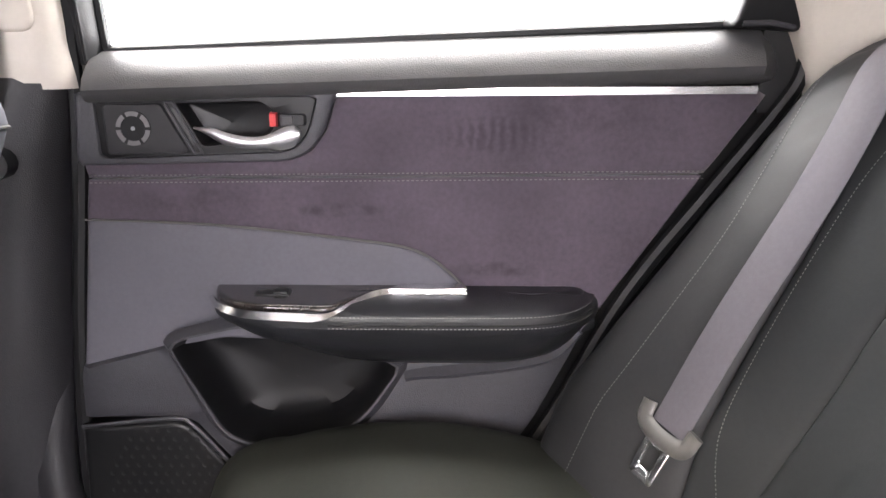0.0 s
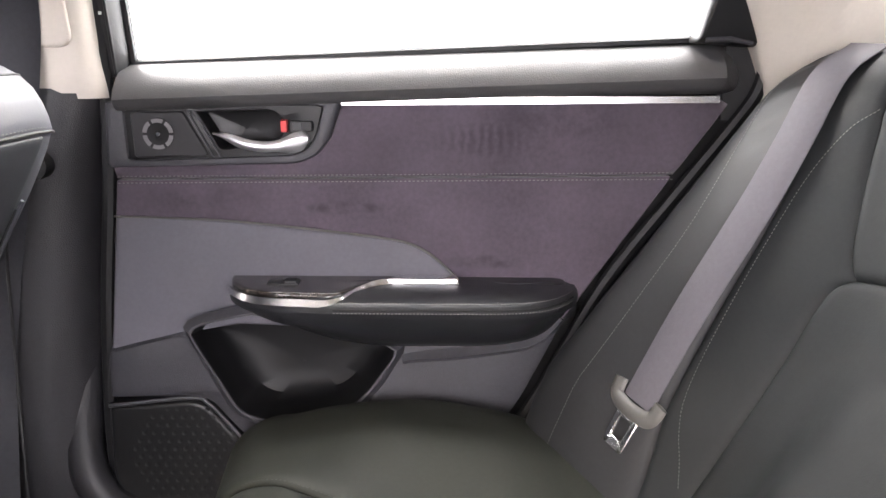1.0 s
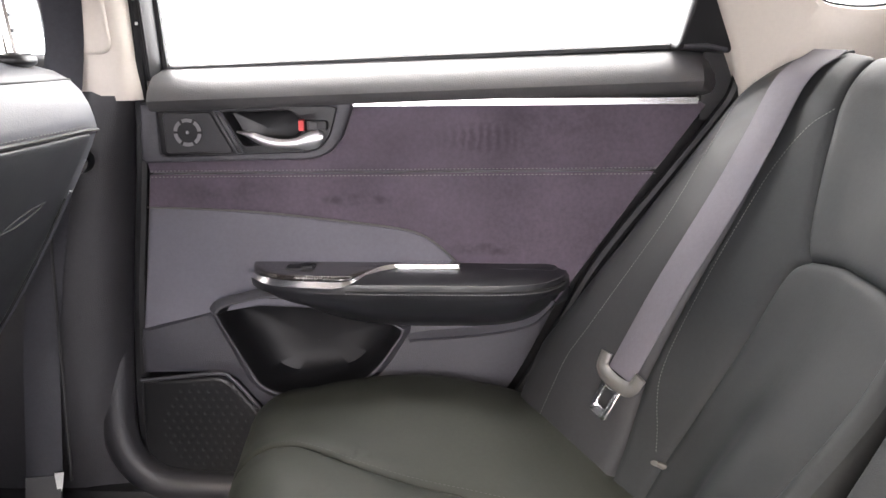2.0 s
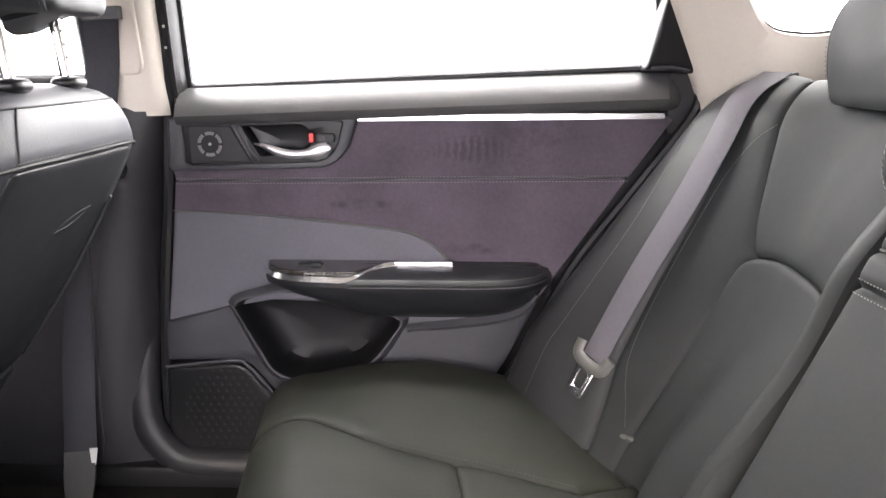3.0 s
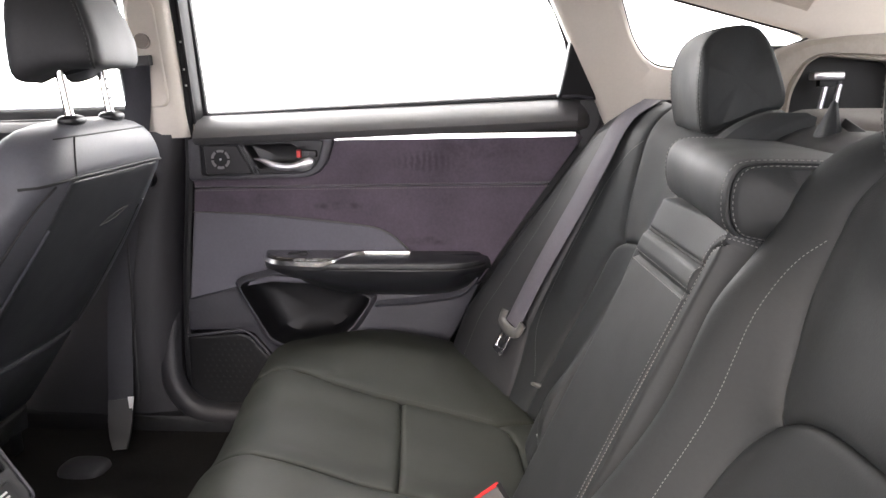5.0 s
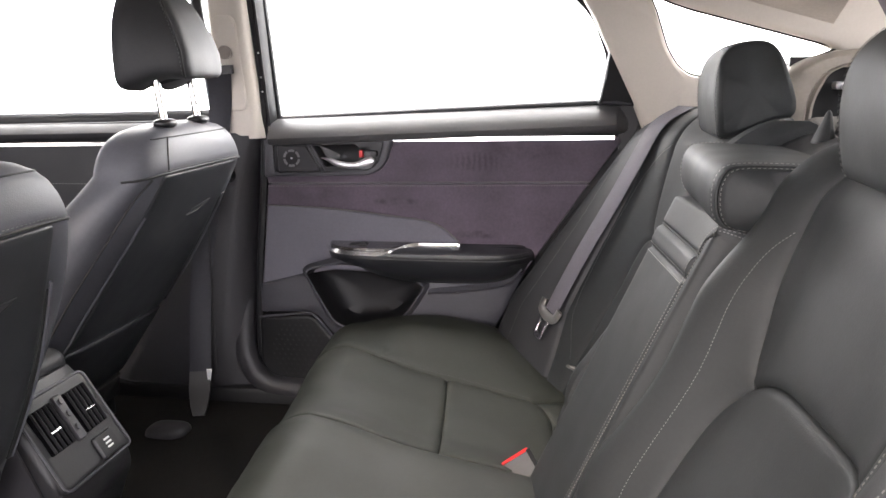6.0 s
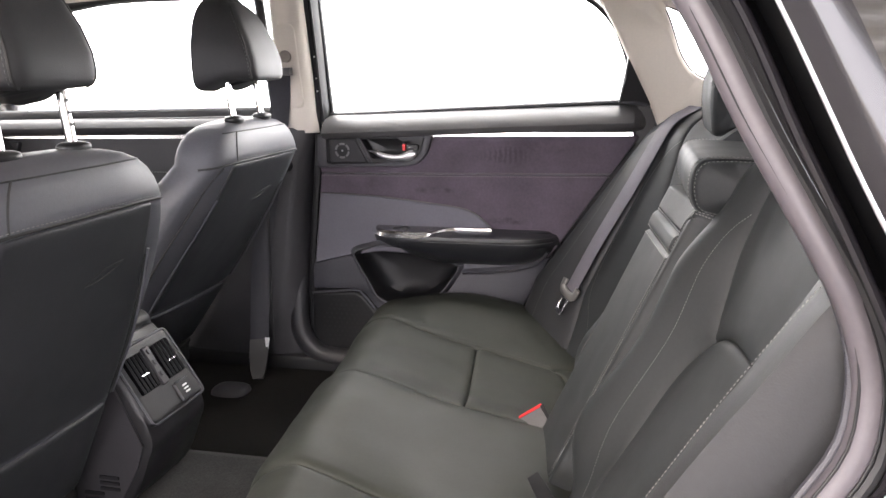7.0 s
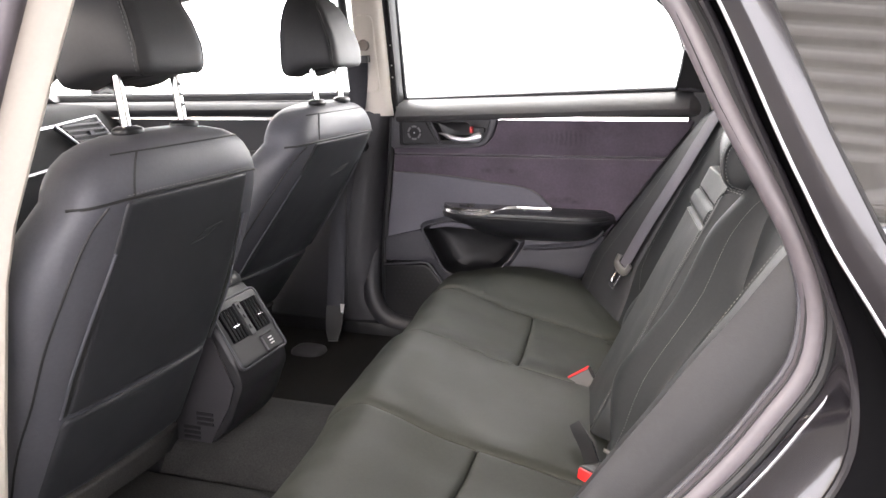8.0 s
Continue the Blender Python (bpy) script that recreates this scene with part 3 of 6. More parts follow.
pc = Vector((-0.185, 0.545))
po, pi_ = by_angle(outer, pc, 96), by_angle(pocket, pc, 96)
rings = []
for f, h in ((0, -0.042), (0, 0.0), (0.02, 0.014), (0.08, 0.020), (0.35, 0.024), (0.70, 0.027), (0.78, 0.029)):
    rings.append([dr(*a.lerp(b, f), h) for a, b in zip(po, pi_)])
for out, h in ((0.015, 0.030), (0.0135, 0.0335), (0.004, 0.0425), (0.001, 0.0425), (0.0, 0.040)):
    rings.append([dr(*(b + (b - pc).normalized() * out), h) for b in pi_])
part("lower_panel", loft(rings, cap=False), PLASTIC, door, "charcoal moulded lower panel")
rings = []
for s, h in ((1.0, 0.040), (0.99, 0.034), (0.965, 0.016), (0.91, -0.008), (0.80, -0.024), (0.55, -0.031), (0.25, -0.034), (0.02, -0.034)):
    rings.append([dr(*(pc + (b - pc) * s), h) for b in pi_])
bm = loft(rings, cap=False)
part("map_pocket", bm, POCKET_SHADE, door, "dark open map pocket")
part("ledge_edge", ribbon([dr(p[0], p[1], 0.030) for p in curve([(-0.046, 0.574), (-0.030, 0.577), (0.016, 0.580), (0.085, 0.589), (0.124, 0.599), (0.143, 0.615), (0.156, 0.632)], 5)], (0, -1, 1.1), 0.013, 0.008), PLASTIC, door)

spk = rounded([(-0.442, 0.498), (-0.327, 0.510), (-0.306, 0.501), (-0.240, 0.420), (-0.240, 0.37), (-0.300, 0.338), (-0.417, 0.340), (-0.446, 0.385)], [0.004, 0.012, 0.02, 0.012, 0.03, 0.03, 0.03, 0.02])
speaker = part("speaker_panel", pad(spk, dr, 0.018, 0.006, 0.045, 0.02), PLASTIC_D, door, "black speaker grille")
part("speaker_edge", tube([dr(p[0], p[1], 0.019) for p in curve([(-0.440, 0.500), (-0.330, 0.512), (-0.305, 0.503), (-0.270, 0.462), (-0.238, 0.421)], 5)], 0.003, 6), PLASTIC, speaker)
hexes = bmesh.new()
for i in range(-7, 8):
    for j in range(-8, 9):
        a, b = -0.335 + 0.0135 * (i + 0.5 * (j % 2)), 0.425 + 0.0117 * j
        if (a + 0.335) ** 2 + (b - 0.425) ** 2 < 0.079 ** 2:
            v = [hexes.verts.new(dr(a + 0.0036 * math.cos(k * math.pi / 3 + 0.52), b + 0.0036 * math.sin(k * math.pi / 3 + 0.52), 0.0184)) for k in range(6)]
            w = [hexes.verts.new(dr(a + 0.0030 * math.cos(k * math.pi / 3 + 0.52), b + 0.0030 * math.sin(k * math.pi / 3 + 0.52), 0.0183)) for k in range(6)]
            for k in range(6):
                hexes.faces.new((v[k], v[(k + 1) % 6], w[(k + 1) % 6], w[k]))
            hexes.faces.new(w)
tagged(part("speaker_holes", hexes, RUBBER, speaker, "black hexagonal speaker holes"), kind="stuff")

# armrest
rings, low_line, up_line = [], [], []
for k in range(37):
    u = k / 36
    x = -0.276 + 0.460 * u
    e = min(1.0, abs(2 * u - 1.0))
    f = 0.918 - 0.112 * (1 - e ** (4.5 if u < 0.5 else 6.5))
    b = 0.600 + (0.055 * abs(2 * (u - 0.06) - 0.96) ** 2.2 if u < 0.54 else 0.040 * (2 * (u - 0.06) - 0.96) ** 4)
    zt = 0.674 - 0.008 * e ** 6
    fl = f + 0.045
    sec = [(0.935, zt + 0.004), (f + 0.04 if f < 0.87 else 0.93, zt + 0.003), (f + 0.014, zt - 0.001), (f + 0.004, zt - 0.005), (f, zt - 0.012), (f + 0.001, zt - 0.016),
           (f + 0.004, zt - 0.022), (f + 0.012, zt - 0.036 * (0.3 + 0.7 * (1 - e ** 4))), (min(f + 0.030, 0.93), b + 0.016), (min(f + 0.055, 0.935), b + 0.002), (0.94, b - 0.012)]
    rings.append([(x, y, z) for y, z in sec])
    if u > 0.33 and u < 0.985:
        up_line.append((x, f + 0.0085, zt - 0.0025))
        low_line.append((x, f + 0.0004, zt - 0.0115))
armrest = part("armrest", loft(rings), ARMSKIN, door, "dark padded armrest")
part("stitching", stitches(up_line, (0, -0.5, 1)), THREAD, armrest)
part("stitching", stitches(low_line, (0, -1, 0.2)), THREAD, armrest)
part("seam", tube([(x, y - 0.006, z - 0.006) for x, y, z in up_line], 0.0016, 6), SEAM, armrest)


def flat(z):
    return lambda a, b, h: Vector((a, b, z + h))


wood = rounded([(-0.268, 0.918), (-0.262, 0.885), (-0.236, 0.848), (-0.205, 0.833), (-0.124, 0.828), (-0.094, 0.866), (-0.066, 0.892), (0.020, 0.892), (0.012, 0.918)], [0.01, 0.02, 0.02, 0.02, 0.01, 0.02, 0.02, 0.004, 0.004])
part("switch_panel", pad(wood, flat(0.674), 0.006, 0.004, 0.004, 0.02), PIANO, armrest, "dark glossy wood-look switch panel")
band = curve([(-0.266, 0.885, 0.672), (-0.248, 0.852, 0.6715), (-0.215, 0.828, 0.671), (-0.165, 0.819, 0.671), (-0.123, 0.819, 0.671), (-0.096, 0.856, 0.674), (-0.068, 0.882, 0.6755), (-0.03, 0.884, 0.6755), (0.026, 0.884, 0.676)], 5)
part("chrome_band", ribbon(band, (0, -1, 0.45), [0.005 + 0.004 * sst(i, 0, 10) + 0.006 * sst(i, 20, 29) for i in range(len(band))], 0.006), CHROME, armrest, "satin chrome band round the switch panel")
part("band_cap", pad(rounded([(-0.066, 0.882), (0.027, 0.882), (0.022, 0.905), (-0.050, 0.905)], 0.003), flat(0.6785), 0.005, 0.002, 0.004, 0.02), CHROME, armrest, "satin chrome grip plate")
part("window_switch", merge(block(-0.213, -0.173, 0.866, 0.886, 0.676, 0.6815, 0.0015), block(-0.192, -0.176, 0.868, 0.884, 0.678, 0.6845, 0.002)), PLASTIC_D, armrest, "black window switch")
part("rear_pad", pad(rounded([(0.036, 0.922), (0.042, 0.892), (0.10, 0.876), (0.160, 0.892), (0.168, 0.922)], 0.015), flat(0.6715), 0.006, 0.02, 0.004, 0.02), ARMSKIN, armrest)

# window frame, seals and glass
frame_in = [(-0.386, 0.945), (0.318, 0.977), (0.331, 1.060), (0.295, 1.150), (0.235, 1.205), (0.12, 1.232), (-0.376, 1.232)]
wl = dense(rounded(frame_in, [0.006, 0.006, 0.03, 0.10, 0.09, 0.08, 0.01]), 0.03)
wf = part("window_frame", tube([far(p[0], p[1], -0.035) for p in wl], 0.0065, 8, closed=True, flat=1.3, up=(0, 1, 0)), RUBBER, door, "black rubber window seal")
part("frame_post", loft([[far(x + o, z, h) for o, h in ((-0.030, -0.05), (-0.030, -0.005), (-0.022, 0.002), (-0.012, 0.002), (-0.004, -0.012), (0.0, -0.05))] for x, z in ((-0.386, 0.930), (-0.383, 1.0), (-0.378, 1.1), (-0.372, 1.24))]), PLASTIC_D, wf, "black window post")
for z in (1.005, 1.035, 1.085):
    part("clip_dot", block(*[v for c, e in zip(far(-0.400 + 0.07 * (z - 1.0), z, 0.004), (0.0014, 0.0014, 0.0018)) for v in (c - e, c + e)], 0), TAG, wf)
for o in (-0.026, -0.010):
    part("post_lip", tube([far(x + o, z, 0.002) for x, z in ((-0.386, 0.935), (-0.383, 1.0), (-0.378, 1.1), (-0.372, 1.24))], 0.0025, 6), RUBBER, wf)
bm = pad(wl, lambda a, b, h: far(a, b, h - 0.040), 0.001, 0.004, 0.002, 0.05)
pane = part("window_pane", bm, GLASS, door, "clear door window glass")
pane.visible_shadow = False
sail = rounded([(0.307, 0.973), (0.382, 0.968), (0.346, 1.088), (0.326, 1.078)], 0.004)
part("corner_cover", pad(sail, dr, 0.014, 0.010, 0.03, 0.015), PLASTIC_D, door, "black triangular window corner cover")
part("cover_base", tube([dr(0.316, 0.977, 0.012), dr(0.345, 0.978, 0.013), dr(0.372, 0.973, 0.012)], 0.0035, 6), PLASTIC, door)

# ---- far side trims ----
seal_path = curve([far(0.30, 1.16, -0.004), far(0.335, 1.085, -0.004), far(0.372, 1.01, -0.004), far(0.396, 0.955, -0.002), far(0.394, 0.915, -0.002), far(0.366, 0.872, 0), far(0.305, 0.79, 0), far(0.215, 0.665, 0),
                   far(0.128, 0.50, 0), far(0.06, 0.41, 0), far(-0.08, 0.345, 0), far(-0.36, 0.325, 0), far(-0.425, 0.345, 0), far(-0.447, 0.40, 0), far(-0.440, 0.60, 0), far(-0.412, 0.92, 0), far(-0.396, 1.24, 0)], 6)
structure("door_seal", tube(seal_path, 0.009, 8), RUBBER, "black rubber seal round the far rear door", "seal")

# B pillar: beige above the belt line, charcoal below, and the sill


def pillar_rings(rows, place):
    rings = []
    for x0, x1, z, h in rows:
        w = x1 - x0
        rings.append([place(x0 + w * a, z, h * b - 0.045 * (1 - b) * 0.6) for a, b in
                      ((0, -0.8), (0.0, 0.2), (0.06, 0.7), (0.18, 0.95), (0.5, 1.0), (0.78, 0.95), (0.92, 0.75), (1.0, 0.25), (1.0, -0.8))])
    return rings


def b_pillar(place, side):
    upper = [(-0.505, -0.402, 0.905, 0.030), (-0.505, -0.404, 0.96, 0.032), (-0.500, -0.400, 1.05, 0.034), (-0.490, -0.395, 1.15, 0.034), (-0.480, -0.390, 1.26, 0.034)]
    structure("pillar_trim_upper", loft(pillar_rings(upper, place)), BEIGE_P, "beige plastic upper pillar trim", "pillar trim")
    lower = [(-0.86, -0.43, 0.300, 0.034), (-0.82, -0.452, 0.36, 0.042), (-0.77, -0.463, 0.42, 0.045), (-0.72, -0.466, 0.50, 0.044), (-0.665, -0.460, 0.62, 0.040), (-0.595, -0.445, 0.79, 0.036), (-0.525, -0.415, 0.905, 0.034), (-0.522, -0.405, 0.925, 0.030)]
    structure("pillar_trim_lower", loft(pillar_rings(lower, place)), PLASTIC_P, "charcoal plastic lower pillar trim", "pillar trim")
    foot = curve([place(-0.487, 0.56, -0.025), place(-0.486, 0.46, 0.004), place(-0.474, 0.395, 0.018), place(-0.440, 0.350, 0.022), place(-0.385, 0.332, 0.024), place(-0.2, 0.328, 0.024), place(0.2, 0.328, 0.024)], 6)
    structure("sill_trim", tube(foot, 0.026, 12, flat=0.9), PLATE, "charcoal plastic door sill trim", "sill trim")


b_pillar(far, 1)
structure("pillar_recess", pad(rounded([(-0.482, 0.965), (-0.428, 0.965), (-0.420, 1.16), (-0.470, 1.16)], 0.02), lambda a, b, h: far(a, b, h + 0.031), 0.004, 0.006, 0.002, 0.03), BEIGE_P, "shallow moulded recess in the pillar trim", "pillar trim")
structure("quarter_inner", block(-0.38, 0.80, 0.972, 0.995, 0.22, 0.93, 0.004), PLASTIC_D, "black inner quarter panel behind the far door edge", "inner panel")
structure("side_inner", block(-0.64, -0.40, 0.965, 0.99, 0.22, 0.945, 0.0), PLASTIC_D, "black inner side panel behind the pillar", "inner panel")
structure("front_side_inner", block(-1.75, -0.64, 0.965, 0.99, 0.22, 0.60, 0.0), PLASTIC_D, "black inner side panel below the front door", "inner panel")
structure("rocker_inner", block(-1.75, 0.25, 0.875, 0.93, 0.25, 0.335, 0.012), PLASTIC_D, "dark inner sill beside the carpet", "sill")

# rear side trim with its quarter window
qwin = rounded([(0.392, 1.180), (0.408, 1.150), (0.434, 1.078), (0.456, 1.046), (0.480, 1.029), (0.53, 1.023), (0.62, 1.036), (0.70, 1.058), (0.745, 1.0755), (0.595, 1.116), (0.455, 1.154)], [0.02, 0.02, 0.04, 0.03, 0.03, 0.04, 0.04, 0.03, 0.004, 0.05, 0.03])
side_line = rounded([(0.19, 1.235), (0.256, 1.200), (0.288, 1.150), (0.331, 1.062), (0.382, 0.960), (0.400, 0.912), (0.405, 0.86), (0.60, 0.86), (1.00, 0.90), (1.05, 1.05), (1.0, 1.15), (0.85, 1.26), (0.52, 1.34), (0.22, 1.34)], 0.01)
qc = Vector((0.50, 1.085))
so, si = by_angle(side_line, qc, 120), by_angle(qwin, qc, 120)
rings = []
for f, h in ((0.0, -0.03), (0.0, 0.006), (0.03, 0.016), (0.12, 0.022), (0.4, 0.030), (0.75, 0.040), (0.92, 0.041), (0.98, 0.034), (1.0, 0.022), (1.0, -0.01)):
    rings.append([far(*p.lerp(q, f), h) for p, q in zip(so, si)])
structure("c_pillar_trim", loft(rings, cap=False), BEIGE_P, "beige moulded rear side trim round the quarter window", "pillar trim")
structure("quarter_window_seal", tube([far(p[0], p[1], 0.020) for p in dense(qwin, 0.01)], 0.0035, 6, closed=True), RUBBER, "black rubber edge of the quarter window", "seal")
structure("side_infill", block(0.352, 0.62, 0.925, 0.95, 0.88, 1.00, 0.0), PLASTIC_D, "black inner panel behind the door edge", "inner panel")

# rear wall of the cabin, with an open recess that holds a metal catch
rec_out = rounded([(0.60, 0.90), (1.02, 0.90), (1.02, 1.075), (0.86, 1.078), (0.74, 1.072), (0.66, 1.058), (0.61, 1.02)], [0.01, 0.01, 0.02, 0.05, 0.05, 0.05, 0.04])
rec_in = rounded([(0.668, 0.938), (0.672, 0.985), (0.694, 1.030), (0.716, 1.042), (0.84, 1.030), (0.84, 0.938)], [0.006, 0.02, 0.02, 0.02, 0.015, 0.006])
rc = Vector((0.755, 0.985))
ro, ri = by_angle(rec_out, rc, 96), by_angle(rec_in, rc, 96)


def rear_side(x, z, h):
    return Vector((x, 0.74 - h, z))


rings = [[rear_side(*p.lerp(q, f), h) for p, q in zip(ro, ri)] for f, h in ((0, -0.05), (0.0, 0.0), (0.1, 0.014), (0.3, 0.020), (0.80, 0.020), (0.86, 0.014), (0.93, 0.020), (1.0, 0.018), (1.0, -0.045))]
structure("rear_side_panel", loft(rings, cap=False), BEIGE_M, "grey-beige moulded panel beside the rear shelf", "trim panel")
structure("recess_back", block(0.64, 0.88, 0.775, 0.785, 0.92, 1.06, 0), RUBBER, "black back of the open recess", "recess")
structure("rear_shelf", block(0.53, 1.10, YC - 0.66, 0.735, 0.895, 0.925, 0.008), CARPET, "black rear shelf behind the seats", "shelf")
cover = thing("shelf_cover", (0.70, 0.40, 0.925), "padded dark brown cover lying on the rear shelf", "cover")
part("cover_pad", pad(rounded([(0.585, 0.28), (0.60, 0.56), (0.66, 0.60), (0.95, 0.58), (0.95, 0.10), (0.62, 0.08)], 0.04), lambda a, b, h: Vector((a, b, 0.930 + h)), 0.035, 0.03, 0.004, 0.03), COVER, cover)
part("cover_slot", block(0.578, 0.60, 0.36, 0.44, 0.934, 0.946, 0.003), RUBBER, cover)
catch = thing("seat_catch", (0.73, 0.735, 0.94), "bright steel catch standing in a dark recess", "catch")
part("catch_head", block(0.704, 0.752, 0.715, 0.745, 1.003, 1.016, 0.003), SILVER, catch)
part("catch_neck", block(0.716, 0.742, 0.725, 0.742, 0.992, 1.004, 0.002), RUBBER, catch)
for q in (0.0, 0.022):
    part("catch_arm", tube([Vector((0.728 + q, 0.73, 0.996)), Vector((0.722 + q, 0.728, 0.965)), Vector((0.715 + q, 0.725, 0.928))], 0.0045, 8), SILVER, catch)
part("catch_base", block(0.69, 0.77, 0.715, 0.75, 0.924, 0.936, 0.003), PLASTIC_D, catch)
guide = thing("belt_outlet", (0.575, 0.30, 0.925), "grey leather belt outlet with a pointed top", "belt outlet")
part("outlet_cone", loft([[(0.575 + r * 0.55 * math.cos(a) + o, 0.30 + r * math.sin(a), z) for a in [math.pi * k / 6 for k in range(12)]] for r, z, o in ((0.030, 0.925, 0), (0.027, 0.942, 0.0), (0.020, 0.957, 0.002), (0.011, 0.972, 0.004), (0.006, 0.983, 0.005), (0.002, 0.986, 0.005))]), LEATHER, guide)
part("outlet_strap", ribbon([Vector((0.588, 0.29, 0.962)), Vector((0.594, 0.25, 0.950)), Vector((0.598, 0.20, 0.940))], (-1, -0.3, 0.5), 0.010, 0.003), RUBBER, guide)

# ---- rear backrest ----
YS = 0.238          # the backrest's own middle


def skew(y):
    """The car's cross line is turned a little against the far door, which closes in towards the back."""
    return 0.06 * (0.72 - y)


def back_at(y, s, h=0.0):
    """A point of the backrest's face: y across, s up along it, h proud of it."""
    z = min(s, 0.90)
    x = 0.31 + 0.37 * (z - 0.45)
    a = 0.0
    if s > 0.90:
        a = min((s - 0.90) / 0.065, 2.2)
        z += 0.065 * math.sin(a)
        x += 0.078 * (1 - math.cos(a)) + 0.024 * math.sin(a)
    e = abs(y - YS)
    grow = 0.205 if z < 0.58 else 0.205 - (z - 0.58) * 0.345
    n = 0.0 if y > YS else 1.0          # the near bolster lies further out
    x -= max(grow, 0.04) * sst(e, 0.367 + 0.075 * n, 0.617 + 0.085 * n) * (1 - 0.16 * n)
    x -= 0.065 * (1 - sst(z, 0.46, 0.74)) * (1 - sst(e, 0.307 + 0.05 * n, 0.447 + 0.05 * n))
    # the rolls that flank the folding armrest
    x -= 0.068 * (1 - sst(e, 0.154, 0.226)) * sst(e, 0.126, 0.142) * sst(z, 0.44, 0.60) * (1 - 0.45 * sst(s, 0.79, 0.90))
    x += 0.22 * sst(e, 0.607 + 0.09 * n, 0.717 + 0.10 * n) + skew(y)
    t = a + 0.36
    return Vector((x - h * math.cos(t), y, z + h * math.sin(t)))


def tuck(p):
    """Keeps the near bolster's flank inside the doorway."""
    lim = YC - 0.652
    return Vector((p.x, lim + 0.22 * (p.y - lim), p.z)) if p.y < lim else p


bench = thing("rear_bench_seat", (0.0, YC, 0.30), "dark green-grey leather rear bench seat with pale stitching", "car seat")
bm = bmesh.new()
V = []
for i in range(131):
    y = YS - 0.745 + 1.46 * i / 130
    V.append([bm.verts.new(tuck(back_at(y, 0.40 + 0.62 * j / 30, -0.010))) for j in range(31)] + [bm.verts.new(tuck(Vector((0.62, y, 0.90)))), bm.verts.new(tuck(Vector((0.55, y, 0.40))))])
for a, b in zip(V, V[1:]):
    for j in range(len(a)):
        bm.faces.new((a[j], a[(j + 1) % len(a)], b[(j + 1) % len(a)], b[j]))
bm.faces.new(V[0])
bm.faces.new(V[-1])
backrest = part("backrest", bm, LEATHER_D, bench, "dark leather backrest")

SEAM_OUT = [(0.452, 0.43), (0.449, 0.488), (0.440, 0.574), (0.435, 0.655), (0.434, 0.707), (0.430, 0.735), (0.418, 0.748)]
SEAM_TOP = [(0.418, 0.748), (0.383, 0.751), (0.300, 0.747), (0.256, 0.736), (0.226, 0.720)]
SEAM_IN = [(0.226, 0.720), (0.213, 0.700), (0.208, 0.670), (0.210, 0.63), (0.220, 0.57), (0.236, 0.52), (0.246, 0.43)]
BIB_OUT = [(0.418, 0.748), (0.432, 0.775), (0.452, 0.84), (0.470, 0.90), (0.484, 0.931), (0.511, 0.975)]
BIB_IN = [(0.226, 0.720), (0.215, 0.745), (0.208, 0.79), (0.201, 0.84), (0.197, 0.89), (0.199, 0.925), (0.206, 0.99)]
STRIP = [(0.480, 0.43), (0.483, 0.50), (0.490, 0.58), (0.497, 0.68), (0.503, 0.78), (0.513, 0.85), (0.530, 0.91), (0.552, 0.955), (0.57, 0.99)]


def flip(line):
    return list(reversed(line))


